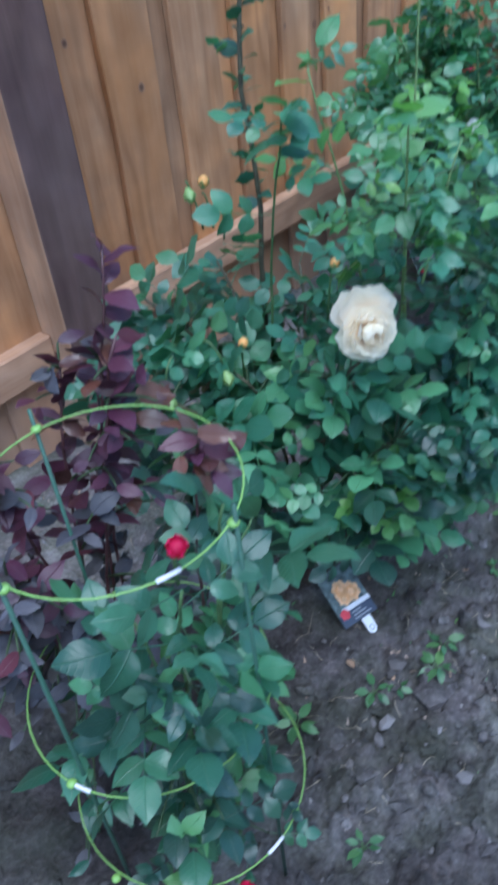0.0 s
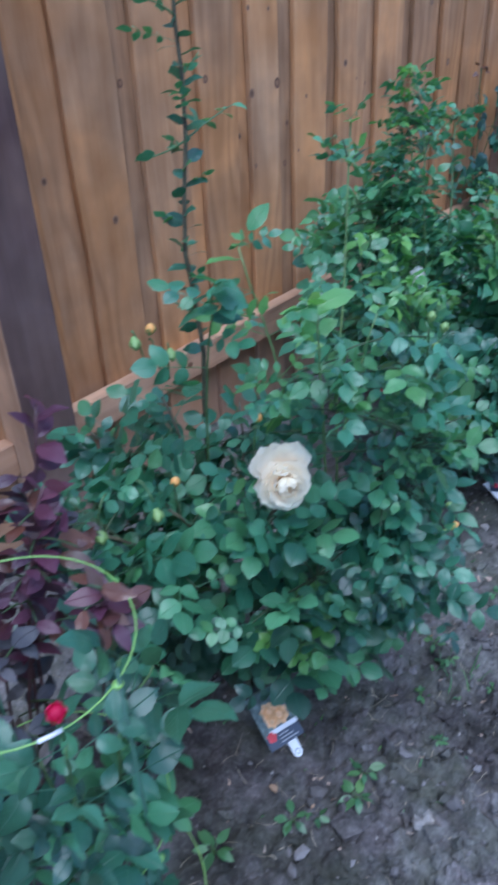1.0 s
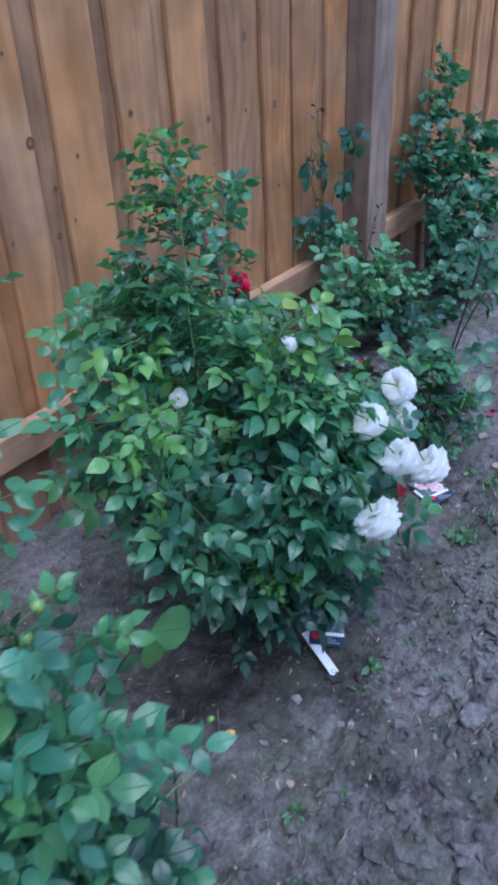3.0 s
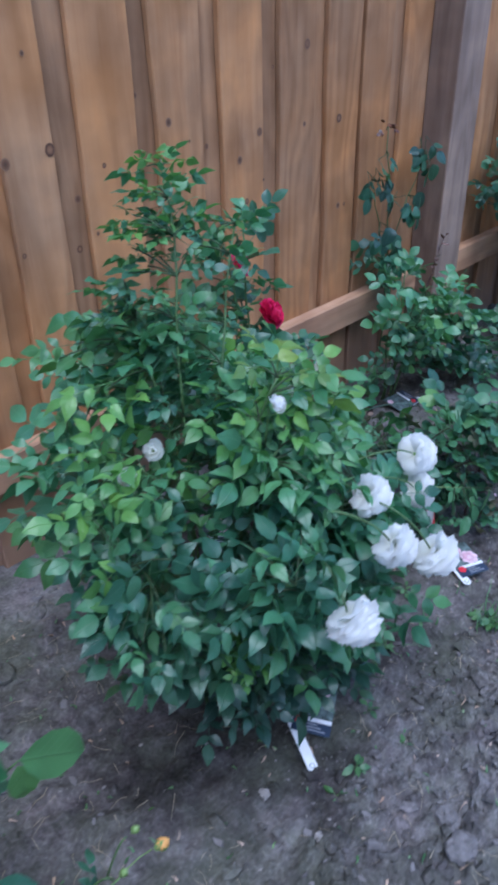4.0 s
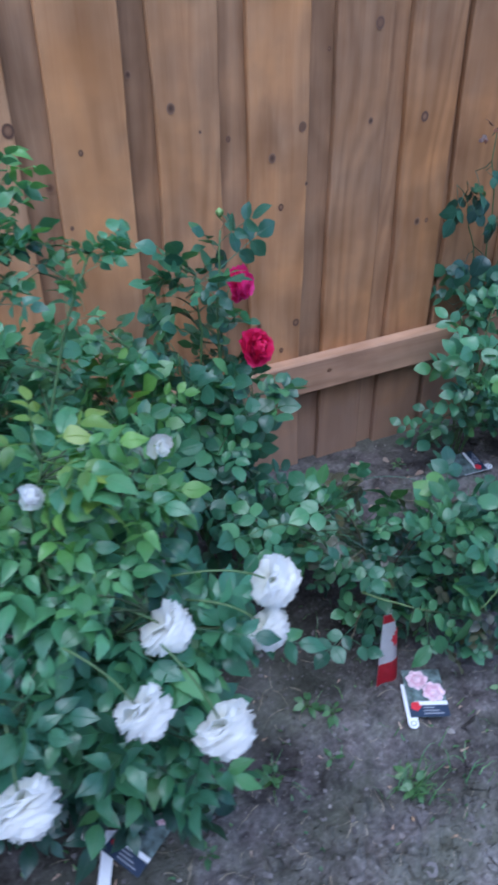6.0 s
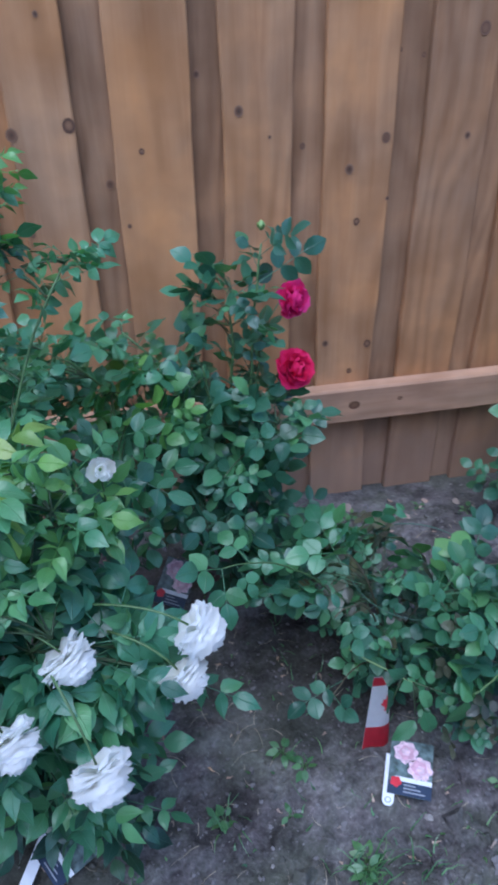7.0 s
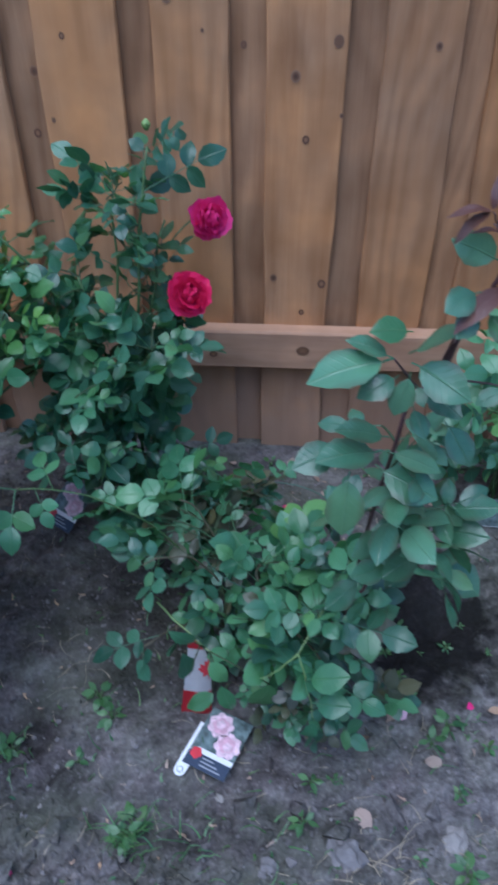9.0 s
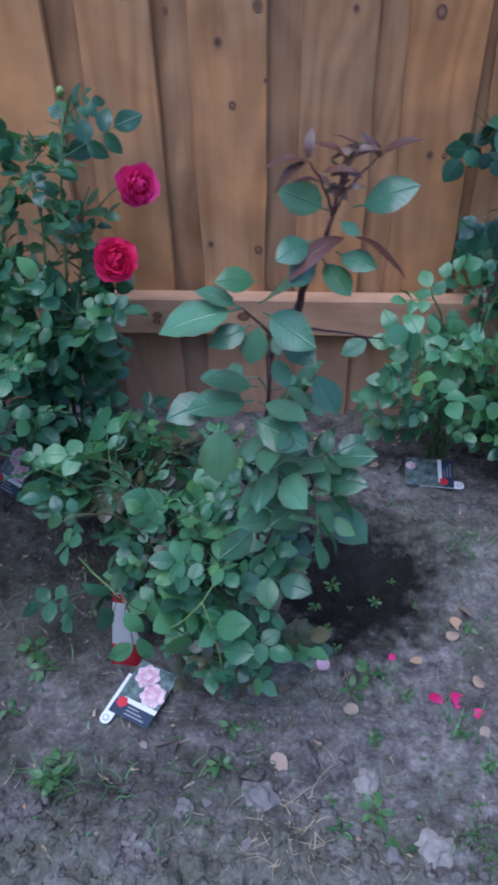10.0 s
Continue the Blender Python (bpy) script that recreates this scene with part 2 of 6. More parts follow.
def leaf_material(name, dark, light, vein, rough=0.33, through_light=0.25, edge=None):
    """Leaf with midrib and side veins from its own surface coordinates (u across, v along)."""
    m, nt, bsdf = material(name)
    uv = nt.nodes.new("ShaderNodeUVMap")
    sep = nt.nodes.new("ShaderNodeSeparateXYZ")
    nt.links.new(uv.outputs[0], sep.inputs[0])
    u = calc(nt, "ABSOLUTE", calc(nt, "SUBTRACT", sep.outputs[0], 0.5))
    v = sep.outputs[1]
    rib = calc(nt, "SUBTRACT", 1.0, calc(nt, "MULTIPLY", u, 34.0), True)
    wave = calc(nt, "SINE", calc(nt, "MULTIPLY", calc(nt, "SUBTRACT", v, calc(nt, "MULTIPLY", u, 0.55)), 48.0))
    side = calc(nt, "MULTIPLY", calc(nt, "SUBTRACT", wave, 0.72, True), 1.6)
    isl = nt.nodes.new("ShaderNodeNewGeometry").outputs["Random Per Island"]
    rnd = nt.nodes.new("ShaderNodeObjectInfo").outputs["Random"]
    tone = calc(nt, "FRACT", calc(nt, "ADD", isl, rnd))
    co = nt.nodes.new("ShaderNodeTexCoord").outputs["Object"]
    n = noise_tex(nt, co, 45, 3)
    tone = calc(nt, "ADD", calc(nt, "MULTIPLY", tone, 0.7), calc(nt, "MULTIPLY", n.outputs["Fac"], 0.35))
    col = ramp(nt, tone, [(0.1, dark), (0.9, light)])
    other = calc(nt, "FRACT", calc(nt, "MULTIPLY", calc(nt, "ADD", isl, calc(nt, "MULTIPLY", rnd, 3.1)), 7.3))
    col = mix(nt, "MULTIPLY", 1.0, col, ramp(nt, other, [(0.0, (0.70, 0.77, 0.80)), (0.5, (1.0, 1.0, 1.0)), (0.85, (1.06, 1.02, 0.90)), (1.0, (1.24, 1.08, 0.76))]))
    if edge:
        col = mix(nt, "MIX", calc(nt, "MULTIPLY", calc(nt, "SUBTRACT", u, 0.28, True), 2.2), col, edge)
    col = mix(nt, "MIX", calc(nt, "ADD", calc(nt, "MULTIPLY", rib, 0.16), calc(nt, "MULTIPLY", side, 0.12), True), col, vein)
    nt.links.new(col, bsdf.inputs["Base Color"])
    bsdf.inputs["Roughness"].default_value = rough
    bsdf.inputs["Specular IOR Level"].default_value = 0.68
    h = calc(nt, "SUBTRACT", calc(nt, "MULTIPLY", n.outputs["Fac"], 0.35), calc(nt, "ADD", calc(nt, "MULTIPLY", rib, 0.8), calc(nt, "MULTIPLY", side, 0.4)))
    bumped(nt, bsdf, h, 0.55, 0.0016)
    tr = nt.nodes.new("ShaderNodeBsdfTranslucent")
    nt.links.new(mix(nt, "MULTIPLY", 1.0, col, (1.5, 1.7, 0.8)), tr.inputs[0])
    ms = nt.nodes.new("ShaderNodeMixShader")
    ms.inputs[0].default_value = through_light
    nt.links.new(bsdf.outputs[0], ms.inputs[1])
    nt.links.new(tr.outputs[0], ms.inputs[2])
    nt.links.new(ms.outputs[0], nt.nodes["Material Output"].inputs[0])
    return m


LEAF = {
    # dark vine leaves; low in the bushes this colour carries the self-shadow
    "dark": leaf_material("dark_and_shaded_leaf", (0.0144, 0.0469, 0.03807), (0.0412, 0.1071, 0.07825), (0.103, 0.1938, 0.1375)),
    "deep": leaf_material("deep_green_leaf", (0.0227, 0.08438, 0.05715), (0.07, 0.1925, 0.1184), (0.1545, 0.3027, 0.1798)),
    "mid": leaf_material("green_leaf", (0.0464, 0.1568, 0.08104), (0.1133, 0.2973, 0.1504), (0.1957, 0.3784, 0.1973)),
    "blue": leaf_material("blue_green_leaf", (0.0391, 0.1427, 0.08457), (0.0906, 0.2595, 0.1513), (0.1648, 0.346, 0.201)),
    "fresh": leaf_material("fresh_green_leaf", (0.0464, 0.153, 0.06023), (0.1185, 0.2907, 0.1194), (0.1957, 0.3672, 0.1765), through_light=0.22),
    "young": leaf_material("young_green_leaf", (0.0824, 0.2244, 0.06361), (0.1597, 0.357, 0.1077), (0.2369, 0.4182, 0.1567), through_light=0.3),
    "gold": leaf_material("yellowish_leaf", (0.12, 0.235, 0.06045), (0.21, 0.33, 0.08835), (0.25, 0.34, 0.1116), through_light=0.3),
    "purple": leaf_material("purple_leaf", (0.040, 0.012, 0.027), (0.105, 0.027, 0.060), (0.13, 0.045, 0.07), 0.5, 0.12),
    "grape": leaf_material("muted_purple_leaf", (0.034, 0.034, 0.046), (0.076, 0.070, 0.090), (0.11, 0.10, 0.115), 0.6, 0.1),
    "wine": leaf_material("wine_red_leaf", (0.065, 0.022, 0.022), (0.13, 0.055, 0.04), (0.16, 0.07, 0.05), 0.35, 0.12),
    "gloss": leaf_material("glossy_green_leaf", (0.036, 0.118, 0.066), (0.112, 0.252, 0.150), (0.19, 0.33, 0.205), 0.27, 0.15, (0.085, 0.06, 0.036)),
    "bronze": leaf_material("bronze_leaf", (0.055, 0.06, 0.045), (0.115, 0.125, 0.082), (0.15, 0.16, 0.11)),
    "weed": leaf_material("weed_leaf", (0.05, 0.135, 0.0558), (0.105, 0.23, 0.093), (0.16, 0.29, 0.1302), through_light=0.25),
    "dry": leaf_material("dry_leaf", (0.3, 0.2, 0.16), (0.44, 0.33, 0.28), (0.36, 0.25, 0.2), 0.8, 0.1),
}
PALE_STEM = plain("pale_green_stem", (0.16, 0.25, 0.09), 0.5, 0.25, 90)
STEM = plain("green_stem", (0.075, 0.14, 0.05), 0.5, 0.3, 90)
OLD_CANE = plain("brown_cane", (0.085, 0.075, 0.045), 0.7, 0.35, 70, 0.4)
TWIG = plain("dark_green_twig", (0.040, 0.070, 0.028), 0.6, 0.3, 90)
RED_CANE = plain("dark_red_cane", (0.075, 0.032, 0.035), 0.4, 0.3, 80)
SEPAL = plain("bud_green", (0.20, 0.31, 0.10), 0.5, 0.2)


def petal_material(name, heart, rim, rough=0.6, through_light=0.25):
    m, nt, bsdf = material(name)
    uv = nt.nodes.new("ShaderNodeUVMap")
    sep = nt.nodes.new("ShaderNodeSeparateXYZ")
    nt.links.new(uv.outputs[0], sep.inputs[0])
    co = nt.nodes.new("ShaderNodeTexCoord").outputs["Object"]
    n = noise_tex(nt, co, 150, 3)
    f = calc(nt, "ADD", sep.outputs[1], calc(nt, "MULTIPLY", calc(nt, "SUBTRACT", n.outputs["Fac"], 0.5), 0.35))
    col = ramp(nt, f, [(0.15, heart), (0.75, rim)])
    nt.links.new(col, bsdf.inputs["Base Color"])
    bsdf.inputs["Roughness"].default_value = rough
    bumped(nt, bsdf, n.outputs["Fac"], 0.2, 0.001)
    tr = nt.nodes.new("ShaderNodeBsdfTranslucent")
    nt.links.new(col, tr.inputs[0])
    ms = nt.nodes.new("ShaderNodeMixShader")
    ms.inputs[0].default_value = through_light
    nt.links.new(bsdf.outputs[0], ms.inputs[1])
    nt.links.new(tr.outputs[0], ms.inputs[2])
    nt.links.new(ms.outputs[0], nt.nodes["Material Output"].inputs[0])
    return m


PETAL = {
    "white": petal_material("white_petal", (0.93, 0.93, 0.88), (0.98, 0.98, 0.98), 0.9, 0.74),
    "cream": petal_material("cream_petal", (0.99, 0.84, 0.66), (0.99, 0.94, 0.82), 0.85, 0.6),
    "red": petal_material("crimson_petal", (0.52, 0.005, 0.06), (0.82, 0.018, 0.14), through_light=0.28),
    "pink": petal_material("magenta_petal", (0.74, 0.016, 0.16), (0.90, 0.045, 0.30), through_light=0.35),
    "lilac": petal_material("lilac_petal", (0.62, 0.40, 0.52), (0.74, 0.52, 0.66), through_light=0.2),
    "apricot": petal_material("apricot_bud", (0.86, 0.46, 0.15), (0.90, 0.40, 0.17)),
}
WIRE = plain("light_green_coated_wire", (0.22, 0.40, 0.10), 0.45, 0.1)
WIRE_DARK = plain("dark_green_coated_wire", (0.036, 0.095, 0.066), 0.45, 0.1)
CLIP = plain("white_plastic_clip", (0.72, 0.72, 0.78), 0.4, 0.05)
TAG_WHITE = plain("white_tag_plastic", (0.74, 0.75, 0.80), 0.35, 0.05)
TAG_NAVY = plain("navy_print", (0.030, 0.045, 0.085), 0.35, 0.15)
TAG_PHOTO = plain("dark_foliage_print", (0.115, 0.155, 0.16), 0.3, 0.75, 70)
TAG_ORANGE = plain("orange_bloom_print", (0.78, 0.47, 0.25), 0.4, 0.25, 120)
TAG_PINK = plain("pink_bloom_print", (0.72, 0.52, 0.60), 0.4, 0.3, 140)
TAG_RED = plain("red_print", (0.55, 0.03, 0.05), 0.4, 0.12)
TAG_GREY = plain("grey_print", (0.33, 0.35, 0.40), 0.4, 0.1)
STONE = plain("grey_stone", (0.17, 0.158, 0.163), 0.85, 0.28, 40, 0.5)
STONE_PALE = plain("pale_stone", (0.245, 0.225, 0.217), 0.8, 0.25, 50, 0.4)
CLAY = plain("dry_clod", (0.155, 0.143, 0.146), 0.95, 0.35, 60, 0.8)
STRAW = plain("dry_straw", (0.32, 0.27, 0.2), 0.8, 0.25)

# ---- building helpers ----


def finish(bm, name):
    me = bpy.data.meshes.new(name)
    bm.to_mesh(me)
    bm.free()
    return me


def part(name, data, mat, parent=None, label="", smooth=True):
    """Links a bmesh or mesh as one object under a thing or a part."""
    me = data if isinstance(data, bpy.types.Mesh) else finish(data, name)
    if mat and not me.materials:
        me.materials.append(mat)
    if smooth and len(me.polygons):
        me.polygons.foreach_set("use_smooth", [True] * len(me.polygons))
    ob = new(name, me)
    ob.parent = parent
    return tagged(ob, label)


def thing(name, label, category, at=(0, 0, 0), group="", kind=""):
    ob = new(name)
    ob.empty_display_size = 0.05
    ob.location = at
    return tagged(ob, label, category, group, kind)


def box(bm, lo, hi, bevel=0.0, segments=1):
    r = bmesh.ops.create_cube(bm, size=1)
    c = [(a + b) / 2 for a, b in zip(lo, hi)]
    s = [b - a for a, b in zip(lo, hi)]
    for v in r["verts"]:
        v.co = Vector([v.co[i] * s[i] + c[i] for i in range(3)])
    if bevel:
        edges = {e for v in r["verts"] for e in v.link_edges}
        bmesh.ops.bevel(bm, geom=list(edges), offset=bevel, segments=segments, affect="EDGES", profile=0.5)
    return bm


def tube(bm, pts, r0, r1, sides=6, close=False):
    """A tapered tube along points."""
    pts = [Vector(p) for p in pts]
    n = len(pts)
    rings = []
    side = None
    for i, p in enumerate(pts):
        a = pts[(i - 1) % n] if (close or i) else p
        b = pts[(i + 1) % n] if (close or i < n - 1) else p
        d = (b - a).normalized()
        side = d.orthogonal() if side is None else (side - d * side.dot(d))
        side.normalize()
        up = d.cross(side)
        r = r0 + (r1 - r0) * i / max(1, n - 1)
        rings.append([bm.verts.new(p + (side * math.cos(k * math.tau / sides) + up * math.sin(k * math.tau / sides)) * r) for k in range(sides)])
    for i in range(n if close else n - 1):
        a, b = rings[i], rings[(i + 1) % n]
        for k in range(sides):
            bm.faces.new((a[k], a[(k + 1) % sides], b[(k + 1) % sides], b[k]))
    if not close:
        bm.faces.new(rings[0][::-1])
        bm.faces.new(rings[-1])
    return bm


def bend(p0, p1, p2, n):
    return [p0 * (1 - t) ** 2 + p1 * 2 * t * (1 - t) + p2 * t * t for t in (i / n for i in range(n + 1))]


# ---- ground ----


def soil_height(x, y):
    near = 1.0 if (-1.5 < x < 5 and -1.6 < y < 1.9) else 0.0
    if y > 1.25:
        near *= max(0.15, 1 - (y - 1.25) / 0.1)
    h = 0.012 * noise.noise((x * 1.7, y * 1.7, 0.3))
    h += near * (0.014 * noise.noise((x * 7, y * 7, 4.1)) + 0.010 * noise.noise((x * 23, y * 23, 1.7)) + 0.010 * abs(noise.noise((x * 55, y * 55, 2.2))))
    rough = max(0.0, min(1.0, (0.52 - y) / 0.14))
    h += near * (0.25 + rough) * (0.028 * abs(noise.noise((x * 24, y * 30, 9.0))) + 0.016 * abs(noise.noise((x * 61, y * 52, 3.0))))
    h -= 0.045 * max(0.0, 1 - math.hypot(x - 2.53, y - 0.90) / 0.17)
    h -= 0.03 * max(0.0, min(1.0, (y - 1.15) / 0.25))
    return h


def spread(lo, hi, step, far):
    mid = list(np.arange(lo, hi + step / 2, step))
    out, d = [], step
    while d < far:
        d *= 1.7
        out.append(d)
    return [lo - d for d in out[::-1]] + mid + [hi + d for d in out]


def build_ground():
    xs, ys = spread(-0.3, 3.8, 0.0075, 300), spread(-0.05, 1.46, 0.0075, 300)
    vs = [(x, y, soil_height(x, y)) for y in ys for x in xs]
    w = len(xs)
    fs = [(j * w + i, j * w + i + 1, (j + 1) * w + i + 1, (j + 1) * w + i) for j in range(len(ys) - 1) for i in range(w - 1)]
    me = bpy.data.meshes.new("ground")
    me.from_pydata(vs, [], fs)
    tagged(part("ground", me, SOIL), "bare grey-brown garden soil, lumpy and dry", "soil", kind="structure")


build_ground()

# ---- an added wall behind the camera, unseen, that blocks low sky light ----


def build_sky_blocker():
    bm = box(bmesh.new(), (-9, -7.2, -0.3), (12, -7.0, 5.0), 0.01)
    tagged(part("wall_south", bm, plain("brown_sky_blocker", (0.26, 0.19, 0.16), 0.85, 0.25, 8, 0.5), None, smooth=False), "plain brown wall added out of view to block low sky light", "wall", kind="structure")


build_sky_blocker()

# ---- fence ----
FACE = 1.425          # front of the front boards
TOP = 1.83
FRONT_EDGES = [(0.80, 0.145), (1.047, 0.145), (1.254, 0.14), (1.45, 0.13), (1.63, 0.118), (1.815, 0.142), (2.014, 0.138), (2.212, 0.135), (2.409, 0.13), (2.592, 0.135), (2.742, 0.128), (2.927, 0.13)]


def board_mesh(width, rng, thick=0.016):
    """A sawn board, its edges slightly wandering; local x across, y back, z up."""
    bm = bmesh.new()
    rows = 22
    p1, p2 = rng.uniform(0, 50), rng.uniform(0, 50)
    loops = []
    for k in range(rows + 1):
        z = -0.08 + (TOP + 0.08) * k / rows
        l = 0.009 * noise.noise((p1, z * 2.6, 0)) + 0.002 * noise.noise((p1, z * 9, 3))
        r = width + 0.009 * noise.noise((p2, z * 2.6, 0)) + 0.002 * noise.noise((p2, z * 9, 3))
        c = 0.0025
        loops.append([bm.verts.new(co) for co in ((l, c, z), (l + c, 0, z), (r - c, 0, z), (r, c, z), (r, thick, z), (l, thick, z))])
    for a, b in zip(loops, loops[1:]):
        for k in range(6):
            j = (k + 1) % 6
            bm.faces.new((a[k], a[j], b[j], b[k]))
    bm.faces.new(loops[0][::-1])
    bm.faces.new(loops[-1])
    return finish(bm, "board")


def build_fence():
    rng = random.Random(5)
    fence = thing("fence", "brown board-on-board wooden fence with posts and a low rail", "fence", kind="structure")
    fronts = list(FRONT_EDGES)
    x = 0.80
    while x > -2.2:
        x -= 0.2
        fronts.insert(0, (x, 0.14))
    x = 2.927
    while x < 6.5:
        x += 0.196
        fronts.append((x, 0.135))
    boards = []
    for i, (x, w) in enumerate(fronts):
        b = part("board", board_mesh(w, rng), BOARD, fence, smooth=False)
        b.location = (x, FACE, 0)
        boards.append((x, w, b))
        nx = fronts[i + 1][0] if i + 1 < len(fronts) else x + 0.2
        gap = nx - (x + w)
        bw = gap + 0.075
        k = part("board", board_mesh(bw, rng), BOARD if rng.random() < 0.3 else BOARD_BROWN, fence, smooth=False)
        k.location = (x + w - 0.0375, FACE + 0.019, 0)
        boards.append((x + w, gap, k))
    # knots that show on the boards: place along the fence, height, size
    bmk = bmesh.new()
    bmesh.ops.create_circle(bmk, cap_ends=True, segments=14, radius=1)
    for v in bmk.verts:
        v.co = Vector((v.co.x, 0, v.co.y))
    kme = finish(bmk, "knot")
    kme.materials.append(KNOT)
    for kx, kz, ks in ((2.264, 0.794, .011), (2.286, 0.688, .008), (2.331, 0.402, .010), (2.233, 0.412, .009), (2.047, 0.912, .011), (2.334, 0.85, .011), (1.637, 0.892, .013),
                       (1.739, 0.903, .014), (1.80, 0.789, .010), (1.788, 0.682, .009), (2.505, 1.032, .013), (2.50, 0.845, .008), (2.641, 0.84, .012), (2.653, 0.601, .010),
                       (2.68, 0.60, .006), (1.974, 0.974, .008), (1.142, 0.692, .011), (0.979, 0.814, .010), (1.221, 0.975, .010), (1.47, 0.95, .010), (2.293, 0.335, .007), (1.603, 0.790, .009), (1.643, 0.708, .006), (1.828, 0.712, .005), (1.634, 1.088, .007), (1.710, 1.080, .006), (2.105, 0.863, .004), (2.173, 0.838, .007), (2.347, 0.731, .005), (2.353, 0.999, .005), (2.400, 0.989, .005), (1.864, 0.851, .006)):
        fronts_here = [b for b in boards[::2] if b[0] - 0.002 < kx < b[0] + b[1] + 0.002]
        own = fronts_here[0] if fronts_here else min(boards[1::2], key=lambda b: abs(b[0] + b[1] / 2 - kx))
        k = new("knot", kme)
        k.parent = own[2]
        k.location = (kx - own[2].location.x, -0.0012, kz)
        k.scale = (ks * 0.82, 1, ks * 0.98)
    rails = []
    for i, (x0, x1) in enumerate(((-1.6, 0.7345), (0.8675, 3.0425), (3.1835, 5.5))):
        bm = box(bmesh.new(), (x0, FACE - 0.038, 0.206), (x1, FACE - 0.0005, 0.297), 0.004)
        for v in bm.verts:      # the low rail climbs slightly
            v.co.z += (v.co.x - 1.6) * 0.013
        rails.append(part("rail", bm, RAIL, fence, "lighter two-by-four rail", smooth=False))
        bm = box(bmesh.new(), (x0, FACE - 0.038, 1.5), (x1, FACE - 0.0005, 1.589), 0.004)
        part("rail", bm, RAIL, fence, "lighter two-by-four rail", smooth=False)
    for kx, kz, ks in ((2.110, 0.247, .007), (2.113, 0.262, .009), (2.300, 0.264, .011), (2.41, 0.270, .005), (1.30, 0.25, .008)):
        k = new("knot", kme)
        k.parent = rails[1]
        k.location = (kx, FACE - 0.0392, kz)
        k.scale = (ks * 1.3, 1, ks)
    for x0, mat, lab in ((-1.6, POST, ""), (0.735, POST_DARK, "post with a dark purplish-brown front"), (3.043, POST, "greyish brown post"), (5.5, POST, "")):
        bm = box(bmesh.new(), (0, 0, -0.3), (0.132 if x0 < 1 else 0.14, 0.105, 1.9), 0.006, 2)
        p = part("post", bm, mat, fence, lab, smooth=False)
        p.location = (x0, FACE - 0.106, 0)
        p.data.materials.append(POST_SIDE if mat is POST_DARK else POST_BROWN)      # sides paler than the dark front, browner and darker than the others
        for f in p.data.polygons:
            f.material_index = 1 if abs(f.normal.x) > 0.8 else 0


build_fence()

# ---- leaves ----


def leaflet(vs, fs, uvs, origin, angle, length, width, fold, droop, curl, rng, roundness=0.95, blunt=0.62, fine=True):
    """One leaflet in the leaf's own frame (x along the leaf, z its upper side): domed halves, a finely toothed edge, a drooping tip."""
    rows = 9
    across = (-1, -0.55, 0, 0.55, 1) if fine else (-1, 0, 1)
    m = len(across)
    ca, sa = math.cos(angle), math.sin(angle)
    start = len(vs)
    ph, wave, roll = rng.uniform(0, 6), rng.uniform(0.01, 0.035), rng.gauss(0, 0.32)
    for i in range(rows + 1):
        s = i / rows
        g = s ** roundness
        w = 0.5 * width * (math.sin(math.pi * g) ** (blunt if g < 0.5 else blunt * 1.45) if 0 < s < 1 else 0.0)
        w *= 1.03 if i % 2 else 0.97
        x, z = length * s * (1 - 0.12 * droop * s), -droop * length * s * s * 0.6
        for c in across if 0 < i < rows else (0,):
            px, py = x, c * w * math.cos(fold)
            pz = z + c * w * math.sin(roll) + abs(c) * w * math.sin(fold) - 0.16 * w * c * c + curl * length * 0.08 * c * math.sin(3 * s) + wave * length * abs(c) * math.sin(9 * s + ph)
            vs.append((origin[0] + px * ca - py * sa, origin[1] + px * sa + py * ca, origin[2] + pz))
            uvs.append((0.5 + 0.5 * c * (w / (0.5 * width)), s))
    first, last = start, len(vs) - 1

    def at(i, c):
        return first if i == 0 else last if i == rows else start + 1 + (i - 1) * m + c

    for i in range(rows):
        for c in range(m - 1):
            q = [at(i, c), at(i, c + 1), at(i + 1, c + 1), at(i + 1, c)]
            q = [k for n, k in enumerate(q) if k not in q[:n]]
            fs.append(tuple(q))


def compound_leaf(rng, size, pairs, shape=0.68, roundness=0.95, droop=0.35, blunt=0.62, stalk=0.55):
    """A pinnate rose leaf: a thin stalk, pairs of leaflets and one at the end; size: the end leaflet's length."""
    vs, fs, uvs = [], [], []
    total = size * (stalk + 0.68 * pairs)
    sag = droop * 0.5
    n = 5
    for k in range(n + 1):
        s = k / n
        x, z, r = total * s, -sag * total * s * s * 0.5, size * 0.02
        for a in range(3):
            vs.append((x, r * math.cos(a * 2.094), z + r * math.sin(a * 2.094)))
            uvs.append((0.5, 0.5))
    for k in range(n):
        for a in range(3):
            b = (a + 1) % 3
            fs.append((k * 3 + a, k * 3 + b, k * 3 + 3 + b, k * 3 + 3 + a))
    for p in range(pairs):
        x = total - size * (0.34 + 0.66 * p)
        z = -sag * x * x / total * 0.5
        for side in (-1, 1):
            l = size * (0.90 - 0.12 * p) * rng.uniform(0.88, 1.08)
            leaflet(vs, fs, uvs, (x + size * rng.uniform(-.05, .05), 0, z), side * rng.uniform(0.95, 1.35), l, l * shape * rng.uniform(0.92, 1.08), rng.uniform(0.06, 0.5), droop * rng.uniform(0.3, 1.9), rng.uniform(-1, 1), rng, roundness, blunt)
    leaflet(vs, fs, uvs, (total, 0, -sag * total * 0.5), rng.uniform(-0.2, 0.2), size, size * shape, rng.uniform(0.04, 0.35), droop * rng.uniform(0.6, 1.6), rng.uniform(-1, 1), rng, roundness, blunt)
    return vs, fs, uvs


